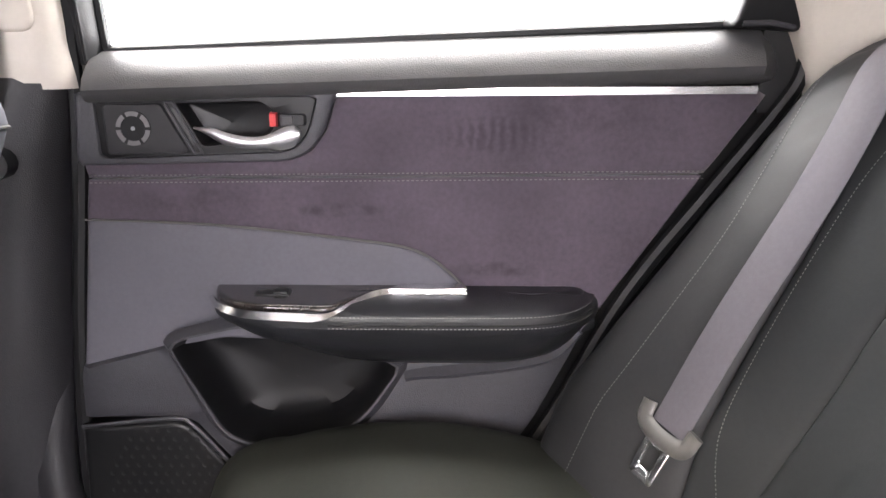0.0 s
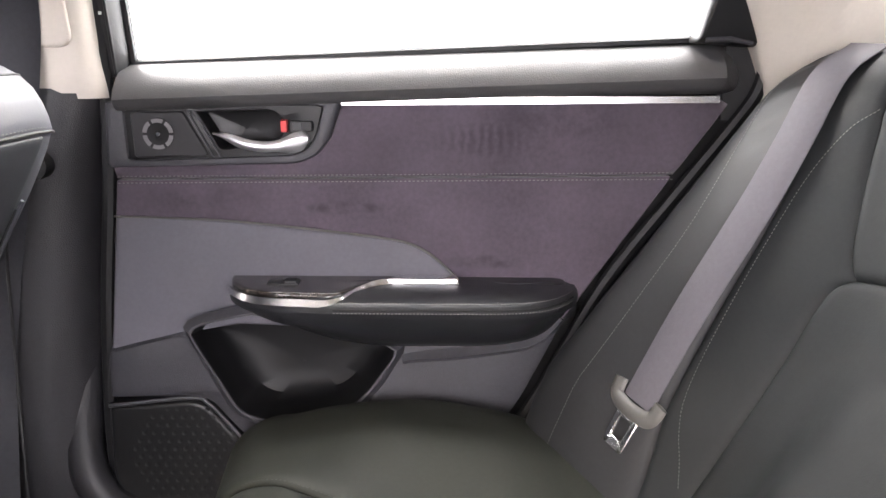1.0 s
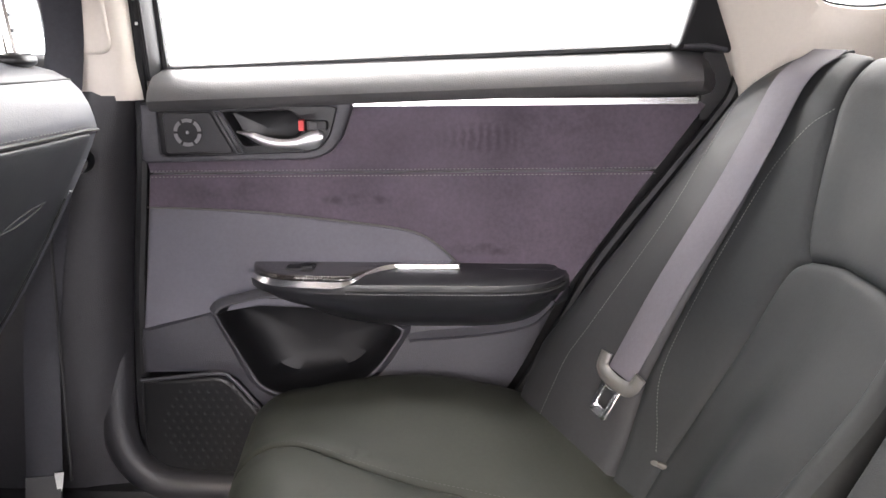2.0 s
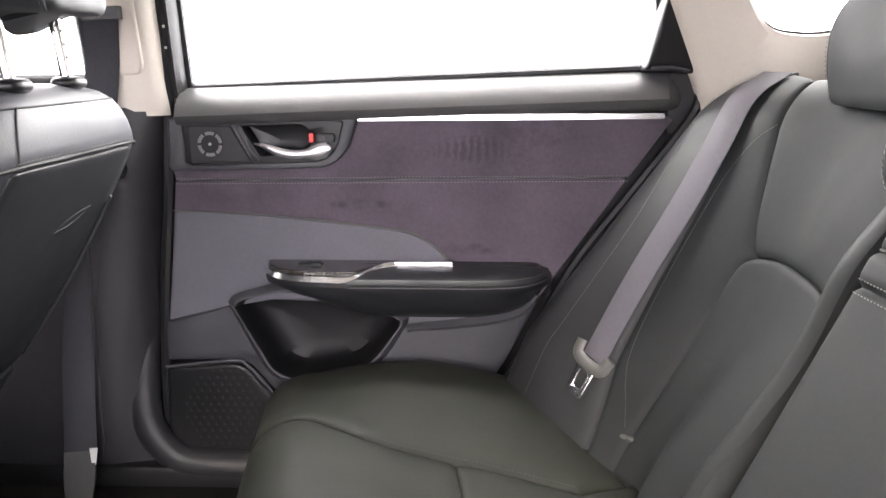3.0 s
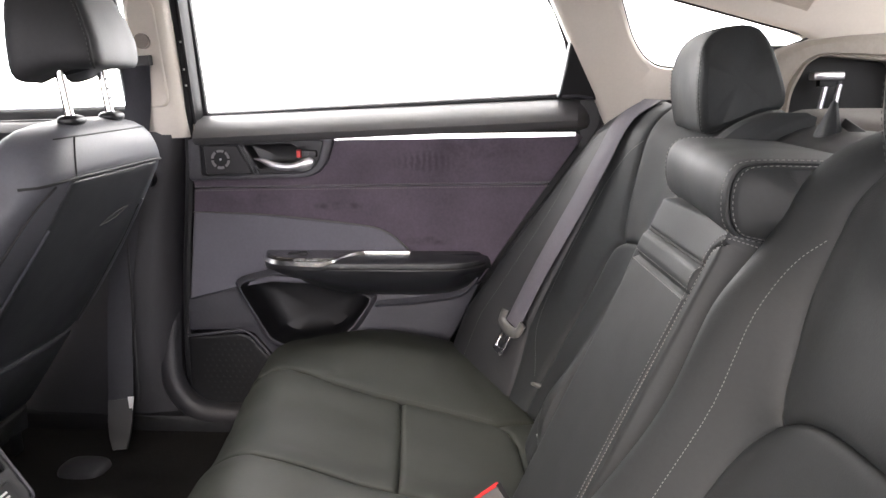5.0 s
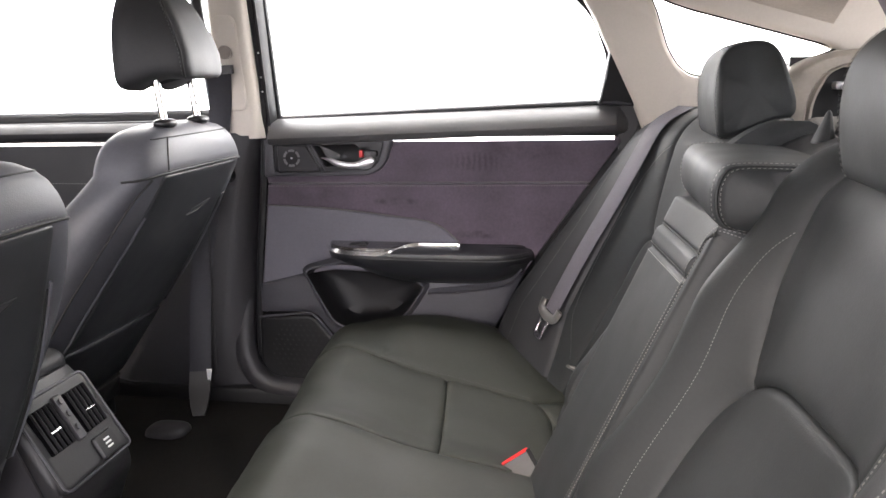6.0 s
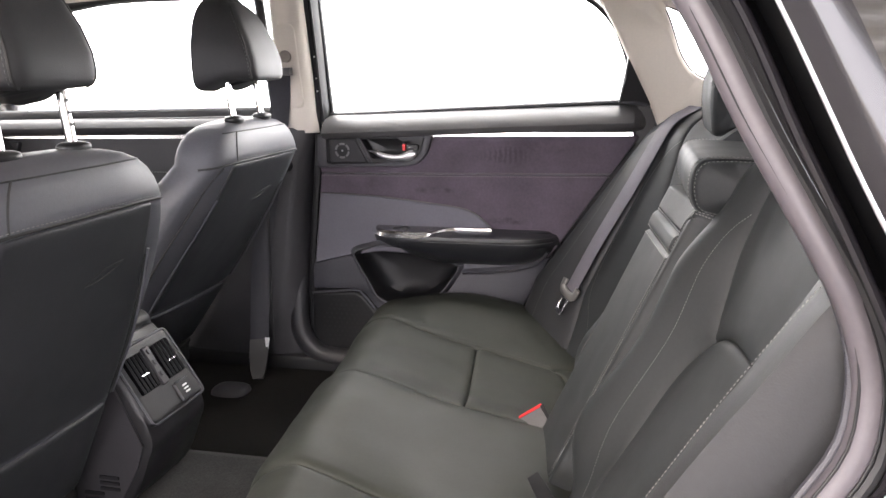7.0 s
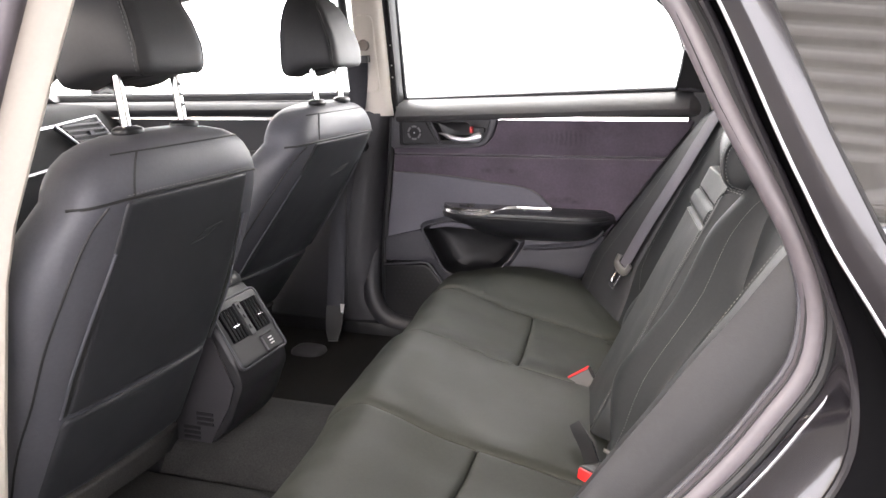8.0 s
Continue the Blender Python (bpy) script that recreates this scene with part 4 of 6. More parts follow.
for side in (1, -1):
    def bp(a, b, h, side=side):
        return tuck(back_at(YS + side * (a + (0.07 * sst(a, 0.25, 0.42) if side < 0 else 0.0)), b, h))

    def seat_line(pts, h=0.006, n=5):
        return [bp(p[0], p[1], h) for p in curve(pts, n)]

    co, ct, ci = (curve(q, 4) for q in (SEAM_OUT, SEAM_TOP, SEAM_IN))
    bo, bi, cs = (curve(q, 4) for q in (BIB_OUT, BIB_IN, STRIP))
    part("lower_insert", panel(co + ct[1:] + ci[1:], bp, 0.0075, 0.011, 0.012, 0.014, wob=0.0012), LEATHER, backrest)
    part("upper_insert", panel(flip(ct) + bo[1:] + flip(bi)[:-1], bp, 0.0075, 0.011, 0.012, 0.014, wob=0.0012), LEATHER, backrest)
    part("outer_strip", panel(co + bo[1:] + flip(cs), bp, 0.0075, 0.008, 0.012, 0.012, wob=0.0008), LEATHER, backrest)
    part("inner_panel", panel(flip(ci) + bi[1:] + [Vector((0.124, 0.99)), Vector((0.124, 0.43))], bp, 0.0075, 0.009, 0.014, 0.010, wob=0.0008), LEATHER, backrest)
    bol = [Vector((p[0] + 0.004, p[1])) for p in cs] + [Vector(p) for p in ((0.672, 0.99), (0.667, 0.90), (0.662, 0.80), (0.655, 0.70), (0.65, 0.60), (0.645, 0.43))]
    part("outer_bolster", panel(bol, bp, 0.009, 0.014, 0.012, 0.014, wob=0.0012,
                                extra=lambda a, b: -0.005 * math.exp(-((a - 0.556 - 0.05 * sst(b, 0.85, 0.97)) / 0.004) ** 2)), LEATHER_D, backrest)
    row = [(0.561, 0.46), (0.561, 0.518), (0.560, 0.604), (0.562, 0.684), (0.565, 0.755), (0.572, 0.804), (0.586, 0.865), (0.606, 0.93)]
    part("stitching", stitches(seat_line(row, 0.0095), (-1, 0, 0.35)), THREAD, backrest)
    row = [(0.455, 0.500), (0.463, 0.53), (0.472, 0.56), (0.482, 0.613), (0.489, 0.70), (0.493, 0.78), (0.494, 0.84), (0.486, 0.885), (0.470, 0.906)]
    part("stitching", stitches(seat_line(row, 0.0080), (-1, 0, 0.35)), THREAD, backrest)
    row = [(0.226, 0.455), (0.214, 0.50), (0.200, 0.55), (0.189, 0.64), (0.186, 0.74), (0.185, 0.82), (0.188, 0.855), (0.198, 0.876)]
    part("stitching", stitches(seat_line(row, 0.0080), (-1, 0, 0.35)), THREAD, backrest)
    part("piping", tube(seat_line([(0.510, 0.85), (0.527, 0.91), (0.549, 0.955), (0.567, 0.99)], 0.006), 0.0028, 6), LEATHER, backrest)
    for e, s in ((0.447, 0.486), (0.200, 0.462)):
        part("stud", pad([(e + 0.0045 * math.cos(a * 0.5236), s + 0.0045 * math.sin(a * 0.5236)) for a in range(12)], bp, 0.017, 0.004, 0.002, 0.02), LOOP_G, backrest, "small grey trim stud")

# folding centre armrest with a sewn pull band


def ap(y, z, h=0.0):
    """The armrest's face: y across, z up, h proud of it."""
    return Vector((0.402 + 0.45 * (z - 0.80) - 0.16 * (y - 0.144) - 0.93 * h, y, z + 0.37 * h))


def band_z(y, z0):
    return z0 + 0.035 * (y - 0.15)


A0, A1 = 0.120, 0.364


def arm_h(y, z):
    """Height of the armrest's leather: rounded sides, a rolled near edge, two sewn cross grooves, tucked in at the top."""
    h = 0.006 - 0.060 * sst(y, A1 - 0.055, A1) ** 2 - 0.055 * sst(-y, -A0 - 0.014, -A0) ** 2
    roll = 0.148 - 0.022 * sst(z, 0.842, 0.862)
    h -= 0.0055 * math.exp(-((y - roll) / 0.0022) ** 2)
    if y > roll:
        for z0 in (0.797, 0.828):
            h -= (0.0045 if z0 < 0.8 else 0.0030) * math.exp(-((z - band_z(y, z0)) / 0.0030) ** 2)
        h += 0.003 * sst(z, band_z(y, 0.797), band_z(y, 0.809)) * (1 - sst(z, band_z(y, 0.818), band_z(y, 0.828)))
    return h - 0.045 * sst(z, 0.868, 0.89)


bm = bmesh.new()
cols = sorted({round(A0 + (A1 - A0) * k / 76, 5) for k in range(77)} | {round(0.148 + 0.0012 * k, 5) for k in range(-4, 5)})
rows_z = [0.42 + 0.36 * k / 24 for k in range(24)] + [0.78 + 0.11 * k / 90 for k in range(91)]
V = [[bm.verts.new(ap(y, z, arm_h(y, z))) for z in rows_z] for y in cols]
V = [[bm.verts.new(ap(A0 - 0.001, z, -0.11)) for z in rows_z]] + V + [[bm.verts.new(ap(A1 + 0.001, z, -0.11)) for z in rows_z]]
for p, q in zip(V, V[1:]):
    for k in range(len(rows_z) - 1):
        bm.faces.new((p[k], p[k + 1], q[k + 1], q[k]))
arm = part("centre_armrest", bm, LEATHER, bench, "folded-up leather centre armrest with a sewn pull band")
part("band_edge", tube([ap(y, band_z(y, 0.8285), arm_h(y, band_z(y, 0.8285)) + 0.001) for y in [0.152 + 0.19 * k / 20 for k in range(21)]], 0.0016, 6), SEAM, arm, "dark open edge of the pull band")
for z0 in (0.797,):
    for o in (-0.0055, 0.0055):
        part("stitching", stitches([ap(y, band_z(y, z0) + o, arm_h(y, band_z(y, z0) + o)) for y in [0.155 + 0.182 * k / 20 for k in range(21)]], (-1, 0, 0.35)), THREAD, arm)
roll = curve([(0.148, 0.46), (0.148, 0.60), (0.148, 0.72), (0.148, 0.82), (0.146, 0.845), (0.137, 0.858), (0.126, 0.864)], 8)
for o in (-0.0048, 0.0048):
    part("stitching", stitches([ap(y + o, z, arm_h(y + o, z)) for y, z in roll], (-1, 0, 0.35)), THREAD, arm)


# ---- headrests ----
def soft_block(cx, cy, cz, dims, lean=0.0, power=4.0, taper=0.0, n=36, m=22):
    """A stuffed block: half sizes dims, leaning back by lean degrees; taper narrows its top."""
    bm = bmesh.new()
    turn = Matrix.Rotation(radians(lean), 3, 'Y')
    rings = []
    for j in range(1, m):
        v = -math.pi / 2 + math.pi * j / m
        row = []
        cv, sv = math.copysign(abs(math.cos(v)) ** (2 / power), math.cos(v)), math.copysign(abs(math.sin(v)) ** (2 / power), math.sin(v))
        for i in range(n):
            u = 2 * math.pi * i / n
            cu, su = math.copysign(abs(math.cos(u)) ** (2 / power), math.cos(u)), math.copysign(abs(math.sin(u)) ** (2 / power), math.sin(u))
            k = 1 - taper * (sv * 0.5 + 0.5) ** 2
            p = Vector((dims[0] * cv * cu * (1 - 0.25 * taper * max(0, sv)), dims[1] * cv * su * k, dims[2] * sv))
            row.append(Vector((cx, cy, cz)) + turn @ p)
        rings.append([bm.verts.new(p) for p in row])
    for a, b in zip(rings, rings[1:]):
        for i in range(n):
            bm.faces.new((a[i], a[(i + 1) % n], b[(i + 1) % n], b[i]))
    bm.faces.new(rings[0])
    bm.faces.new(rings[-1])
    return bm


def bolster_shape(profile, cy, wide, cap=0.90, groove=0.0022):
    """A cushion swept across the car: its outline in x and z, half as wide as wide(x, z), with a sewn cap at each end.
    Returns its mesh and the two sewn lines."""
    prof = curve([Vector((x, 0, z)) for x, z in profile], 6, closed=True)
    c = sum(prof, Vector((0, 0, 0))) / len(prof)
    stations = [-1.0, -0.985, -0.96, -0.93, -cap - 0.012, -cap - 0.005, -cap, -cap + 0.005, -cap + 0.012, -cap + 0.06]
    stations += [-0.75 + 0.15 * k for k in range(11)] + [-v for v in reversed(stations)]

    def at(v, p, out=0.0):
        q = max(0.0, (abs(v) - 0.80) / 0.20)
        k = 1 - 0.17 * q ** 3 + 0.012 * (1 - v * v)
        d = p - c
        dip = groove * math.exp(-((abs(v) - cap) / 0.008) ** 2)
        r = c + d * k + d.normalized() * (out - dip)
        return Vector((r.x, cy + v * wide(p.x, p.z), r.z))

    bm = loft([[at(v, p) for p in prof] for v in stations], cap=False)
    bm.verts.ensure_lookup_table()
    n = len(prof)
    for ring in (bm.verts[:n], bm.verts[-n:]):
        mid = bm.verts.new(sum((w.co for w in ring), Vector((0, 0, 0))) / n + Vector((0, 0.004 if ring[0].co.y > cy else -0.004, 0)))
        for i in range(n):
            bm.faces.new((ring[i], ring[(i + 1) % n], mid))
    lines = {v: [[at(v + o, p, 0.0008) for p in prof] for o in (-0.045, 0.045)] for v in (-cap, cap)}
    return bm, lines


def rear_wide(x, z):
    return (0.107 - 0.006 * sst(0.975 - z, 0, 0.04)) * (1 - 0.42 * sst(z, 1.005, 1.095) ** 1.4) * (1 - 0.10 * sst(x, 0.52, 0.59))


for y0, note in ((0.562, "dark green-grey leather rear headrest on the far seat"), (-0.086, "dark green-grey leather rear headrest on the near seat")):
    hr = thing("rear_headrest", (0.52, y0, 0.94), note, "headrest", "rear headrests")
    k = skew(y0) - skew(0.562)
    prof = [(x + k, z) for x, z in ((0.478, 0.938), (0.470, 0.965), (0.467, 1.005), (0.472, 1.045), (0.488, 1.068), (0.515, 1.079), (0.545, 1.078), (0.562, 1.060), (0.575, 1.02), (0.584, 0.988), (0.578, 0.969), (0.545, 0.960), (0.508, 0.944))]
    bm, lines = bolster_shape(prof, y0, lambda x, z, k=k: rear_wide(x - k, z), 0.86)
    cushion = part("headrest_cushion", bm, LEATHER, hr)
    for v, rows in lines.items():
        for r in rows:
            part("stitching", stitches(r[-18:] + r[:46], (-0.5, 0.8 if v > 0 else -0.8, 0.3), 0.003, 0.0025, 0.0009, 0.0004), THREAD_D, cushion)
    for q in (-0.05, 0.05):
        part("headrest_post", tube([(0.535 + k, y0 + q, 0.90), (0.524 + k, y0 + q, 0.965)], 0.006, 10), STEEL, hr)
pad_hr = thing("centre_headrest", (0.49, 0.255, 0.87), "low dark leather centre headrest above the armrest", "headrest", "rear headrests")
prof = [(0.470, 0.858), (0.442, 0.863), (0.425, 0.869), (0.416, 0.887), (0.4155, 0.914), (0.423, 0.931), (0.438, 0.9375), (0.478, 0.938), (0.53, 0.936), (0.585, 0.928), (0.60, 0.90), (0.575, 0.868), (0.52, 0.858)]
bm, lines = bolster_shape(prof, 0.255, lambda x, z: 0.156 + 0.02 * sst(x, 0.46, 0.58), 0.93, 0.003)
cushion = part("headrest_cushion", bm, LEATHER, pad_hr)
for v, rows in lines.items():
    for r in rows:
        part("stitching", stitches(r[:52], (-0.5, 0.8 if v > 0 else -0.8, 0.3), 0.003, 0.0025, 0.0009, 0.0004), THREAD, cushion)

# ---- rear bench cushion ----
YQ = 0.153          # the cushion's own middle


def cush(a, y, h=0.0):
    """A point of the cushion: a back from its front edge and, below -0.165, down its rounded front; h proud of it."""
    e = abs(y - YQ)
    top = max(a, -0.165)
    z = 0.470 - 0.20 * top + 0.010 * sst(-top, -0.02, 0.12)
    z += (0.520 - 1.05 * (top + 0.03) ** 2 - z) * sst(e, 0.46, 0.66) - 0.060 * sst(e, 0.70, 0.79)
    z += 0.010 * (1 - sst(e, 0.14, 0.215)) - 0.006 * sst(e, 0.20, 0.26) * (1 - sst(e, 0.39, 0.46))
    R = 0.085
    t = max(0.0, (-0.165 - a) / R)
    w = min(t, 1.5)
    x = top - R * math.sin(w)
    z -= R * (1 - math.cos(w)) + R * max(0.0, t - 1.5)
    x += skew(y) + 0.05 * (0.72 - y) * sst(-a, 0.0, 0.22)
    return Vector((x - h * math.sin(w), y, z + h * math.cos(w)))


bm = bmesh.new()
V = []
for i in range(57):
    y = YQ - 0.70 + 1.45 * i / 56
    V.append([bm.verts.new(Vector((-0.18 + skew(y), y, 0.30)))] + [bm.verts.new(cush(-0.365 + 0.68 * j / 44, y, -0.010)) for j in range(45)] + [bm.verts.new((0.315, y, 0.30))])
for a, b in zip(V, V[1:]):
    for j in range(len(a)):
        bm.faces.new((a[j], a[(j + 1) % len(a)], b[(j + 1) % len(a)], b[j]))
bm.faces.new(V[0])
bm.faces.new(V[-1])
cushion_core = part("seat_cushion", bm, LEATHER_LIT, bench)
C_BOL = [(-0.355, 0.545), (-0.25, 0.538), (-0.19, 0.525), (-0.14, 0.507), (-0.10, 0.492), (-0.05, 0.486), (0.030, 0.487), (0.12, 0.482), (0.190, 0.476)]
C_MID = [(-0.355, 0.176), (-0.24, 0.176), (-0.10, 0.178), (0.05, 0.178), (0.16, 0.178), (0.235, 0.180)]


def folds(a, b):
    """Creases that the stretched leather draws near the bolster's front and rear ends."""
    h = -0.0030 * math.exp(-((a + 0.105 - 0.9 * (b - 0.50)) / 0.006) ** 2) * sst(b, 0.492, 0.505) * (1 - sst(b, 0.52, 0.55))
    h -= 0.0035 * math.exp(-((a - 0.205 + 0.35 * (b - 0.59)) / 0.005) ** 2) * sst(b, 0.55, 0.57) * (1 - sst(b, 0.60, 0.64))
    h -= 0.0020 * math.exp(-((a - 0.16 + 0.6 * (b - 0.59)) / 0.008) ** 2) * sst(b, 0.52, 0.56) * (1 - sst(b, 0.60, 0.66))
    return h


for side in (1, -1):
    def cp(a, b, h, side=side):
        return cush(a, YQ + side * b, h)

    bolc, midc = curve(C_BOL, 5), curve(C_MID, 5)
    cross = curve([(0.046, 0.178), (0.042, 0.27), (0.036, 0.38), (0.030, 0.487)], 4)
    front = [p for p in bolc if p[0] < 0.0299] + flip(cross) + flip([p for p in midc if p[0] < 0.045])
    part("front_insert", panel(front, cp, 0.0085, 0.012, 0.012, 0.016, wob=0.0020), LEATHER_LIT, cushion_core)
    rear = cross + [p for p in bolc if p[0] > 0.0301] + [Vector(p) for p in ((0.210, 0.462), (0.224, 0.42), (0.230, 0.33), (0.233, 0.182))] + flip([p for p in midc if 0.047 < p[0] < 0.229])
    part("rear_insert", panel(rear, cp, 0.0085, 0.012, 0.012, 0.016, wob=0.0018), LEATHER_LIT, cushion_core)
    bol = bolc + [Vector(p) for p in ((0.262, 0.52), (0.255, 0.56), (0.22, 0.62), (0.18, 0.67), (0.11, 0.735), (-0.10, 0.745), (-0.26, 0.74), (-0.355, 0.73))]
    part("side_bolster", panel(bol, cp, 0.011, 0.020, 0.012, 0.014, wob=0.0022, extra=folds), LEATHER_LIT, cushion_core)
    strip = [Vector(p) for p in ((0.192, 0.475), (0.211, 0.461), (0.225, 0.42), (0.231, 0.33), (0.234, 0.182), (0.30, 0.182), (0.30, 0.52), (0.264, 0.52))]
    part("rear_strip", panel(strip, cp, 0.007, 0.012, 0.012, 0.014, wob=0.0015), LEATHER_LIT, cushion_core)
    part("stitching", stitches([cush(p[0], YQ + side * (p[1] + 0.006), 0.0085) for p in bolc[8:]], (0, 0, 1), 0.003, 0.0024, 0.0008), THREAD_D, cushion_core)
mid = curve(C_MID, 5)
part("centre_section", panel([Vector((p[0], p[1] - 0.001)) for p in mid] + [Vector((0.275, 0.18)), Vector((0.275, -0.18))] + [Vector((p[0], 0.001 - p[1])) for p in flip(mid)], lambda a, b, h: cush(a, YQ + b, h), 0.010, 0.018, 0.012, 0.018, wob=0.0022), LEATHER_LIT, cushion_core)


# ---- front seats ----
def front_seat(cx, cy, head, recline, label):
    """A front seat seen from behind. cx is the rear face of the backrest at its shoulder."""
    seat = thing("bucket_seat", (cx - 0.30, cy, 0.30), label, "car seat", "front seats")

    def shape(s):
        """Half width, front and rear face, at height s of the backrest (0 foot, 1 top)."""
        z = 0.36 + 0.60 * s
        rear = cx - 0.155 + 0.19 * s - 0.05 * (1 - s) ** 2 - recline * (0.08 + max(0.0, 0.88 - z))
        w = 0.212 + 0.030 * sst(s, 0.25, 0.60) - 0.095 * (max(0.0, s - 0.64) / 0.36) ** 2
        th = 0.19 - 0.075 * s
        return z, rear, w, th

    def ring(s, grow=0.0, squeeze=1.0):
        z, rear, w, th = shape(s)
        out = []
        n = 40
        for i in range(n):
            a = 2 * math.pi * i / n
            ca, sa = math.cos(a), math.sin(a)
            px = math.copysign(abs(ca) ** 0.55, ca)
            py = math.copysign(abs(sa) ** 0.55, sa)
            x = rear - th / 2 + (th / 2 + grow) * px * squeeze
            # the side bolsters reach forward
            x -= 0.045 * sst(abs(py), 0.6, 1.0) * (1 - px) / 2 * (1 - sst(s, 0.50, 0.88))
            out.append((x, cy + (w + grow) * py * squeeze, z - 0.012 * sst(abs(py) * squeeze, 0.5, 1.0) * sst(s, 0.8, 1.0)))
        return out

    rings = [ring(0.0 + 0.880 * k / 22) for k in range(23)]
    for sq, dz in ((0.985, 0.012), (0.95, 0.026), (0.89, 0.041), (0.80, 0.053), (0.67, 0.062), (0.50, 0.068), (0.31, 0.072), (0.11, 0.073)):
        base = ring(0.880, 0, sq)
        rings.append([(x, y, z + dz) for x, y, z in base])
    back = part("backrest", loft(rings), LEATHER_F_LIT, seat, "grey leather backrest")

    def rear_face(a, b, h):
        z, rear, w, th = shape((b - 0.36) / 0.60)
        q = min(1.0, abs(a) / w)
        px = (1 - min(1, q ** (2 / 0.55))) ** 0.275 if q < 1 else 0.0
        lead = 0.045 * sst(q, 0.6, 1.0) * (1 - px) / 2 * (1 - sst((z - 0.36) / 0.6, 0.50, 0.88))
        return Vector((rear - th / 2 + (th / 2) * px - lead + h * 0.95, cy + a, z - 0.3 * h - 0.012 * sst(q, 0.5, 1.0) * sst((z - 0.36) / 0.6, 0.8, 1.0)))

    panel = rounded([(-0.162, 0.582), (0.162, 0.582), (0.160, 0.70), (0.150, 0.80), (0.140, 0.882), (-0.140, 0.882), (-0.150, 0.80), (-0.160, 0.70)], [0.01, 0.01, 0.05, 0.05, 0.008, 0.008, 0.05, 0.05])
    part("back_panel", pad(panel, rear_face, 0.0035, 0.010, 0.012, 0.02, (0.8, 0.5)), LEATHER_B, back, "smooth dark leather back panel")
    lowp = rounded([(-0.168, 0.435), (0.160, 0.435), (0.160, 0.576), (-0.165, 0.576)], 0.012)
    part("map_pocket", pad(lowp, rear_face, 0.006, 0.010, 0.012, 0.02, (0.8, 0.5)), LEATHER_B, back, "leather seat-back pocket")
    part("foot_cover", pad(rounded([(-0.16, 0.366), (0.15, 0.366), (0.155, 0.428), (-0.165, 0.428)], 0.01), rear_face, 0.010, 0.01, 0.012, 0.03), MATC, back, "grey cloth strip below the pocket")
    yoke = [(a, 0.886 - 0.5 * max(0.0, abs(a) - 0.15) ** 1.6) for a in [-0.203 + 0.406 * k / 40 for k in range(41)]]
    part("shoulder_seam", tube([rear_face(a, b, 0.0008) for a, b in yoke], 0.0022, 6), SEAM, back)
    part("shoulder_stitch", stitches([rear_face(a, b + 0.005, 0.0008) for a, b in yoke[6:35]], (1, 0, 0), 0.004, 0.003, 0.0009), THREAD, back)
    part("top_seam", tube([Vector(rings[26][i % 40]) for i in range(-6, 8)], 0.0012, 6), SEAM, back)
    for q in (-1, 1):
        if q < 0:
            part("side_seam", tube([rear_face(q * p[0], p[1], 0.0006) for p in curve([(0.196, 0.45), (0.208, 0.60), (0.216, 0.70), (0.206, 0.79), (0.190, 0.845), (0.168, 0.880)], 5)], 0.0018, 6), SEAM, back)
        if q < 0:
            part("yoke_seam", tube([Vector(r[3 if q > 0 else 37]) for r in rings[22:27]], 0.0016, 6), SEAM, back)
        # the pocket's side opening between two piped edges
        part("pocket_piping", tube([rear_face(q * p[0], p[1], 0.005) for p in curve([(0.150, 0.815), (0.166, 0.74), (0.176, 0.66), (0.174, 0.585)], 5)], 0.0022, 6), LEATHER_F_LIT, back)
        part("pocket_gap", ribbon([rear_face(q * p[0], p[1], 0.003) for p in curve([(0.148, 0.805), (0.160, 0.74), (0.168, 0.66), (0.168, 0.585)], 5)], (1, 0, 0), [0.004] * 6 + [0.008] * 10, 0.002), SEAM, back)
    # a lens-shaped crease pressed into the back: two dark lines
    for k, rad in ((1, 0.0011), (-1, 0.0013)):
        part("crease", tube([rear_face(0.012 + 0.078 * t, 0.792 + 0.020 * t + k * 0.0055 * math.sin(math.pi * t), 0.0036) for t in [j / 10 for j in range(11)]],
                            [rad * (0.25 + 0.75 * math.sin(math.pi * j / 10)) for j in range(11)], 6), SEAM, back)
    # seat cushion
    cushion = [[(cx - 0.23 - 0.55 * recline - 0.46 * f, cy + 0.235 * y, 0.34 + h + 0.05 * f) for y, h in ((-1, 0), (-1.02, 0.09), (-0.95, 0.135), (-0.7, 0.135), (0, 0.115), (0.7, 0.135), (0.95, 0.135), (1.02, 0.09), (1, 0))] for f in (0, 0.15, 0.4, 0.7, 0.9, 1.0)]
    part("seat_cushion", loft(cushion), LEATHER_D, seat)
    for q in (-0.19, 0.19):
        part("seat_rail", block(cx - 0.70, cx - 0.24 - 0.5 * recline, cy + q - 0.02, cy + q + 0.02, 0.302, 0.345, 0.004), PLASTIC_D, seat)
    # headrest on two posts: broad in front, narrower behind, its front hanging lower
    hx, hz = cx + head, 1.037
    plan = dense(rounded([(-0.062, -0.119), (0.058, -0.074), (0.058, 0.074), (-0.062, 0.119)], [0.04, 0.022, 0.022, 0.04]), 0.008)
    rings = []
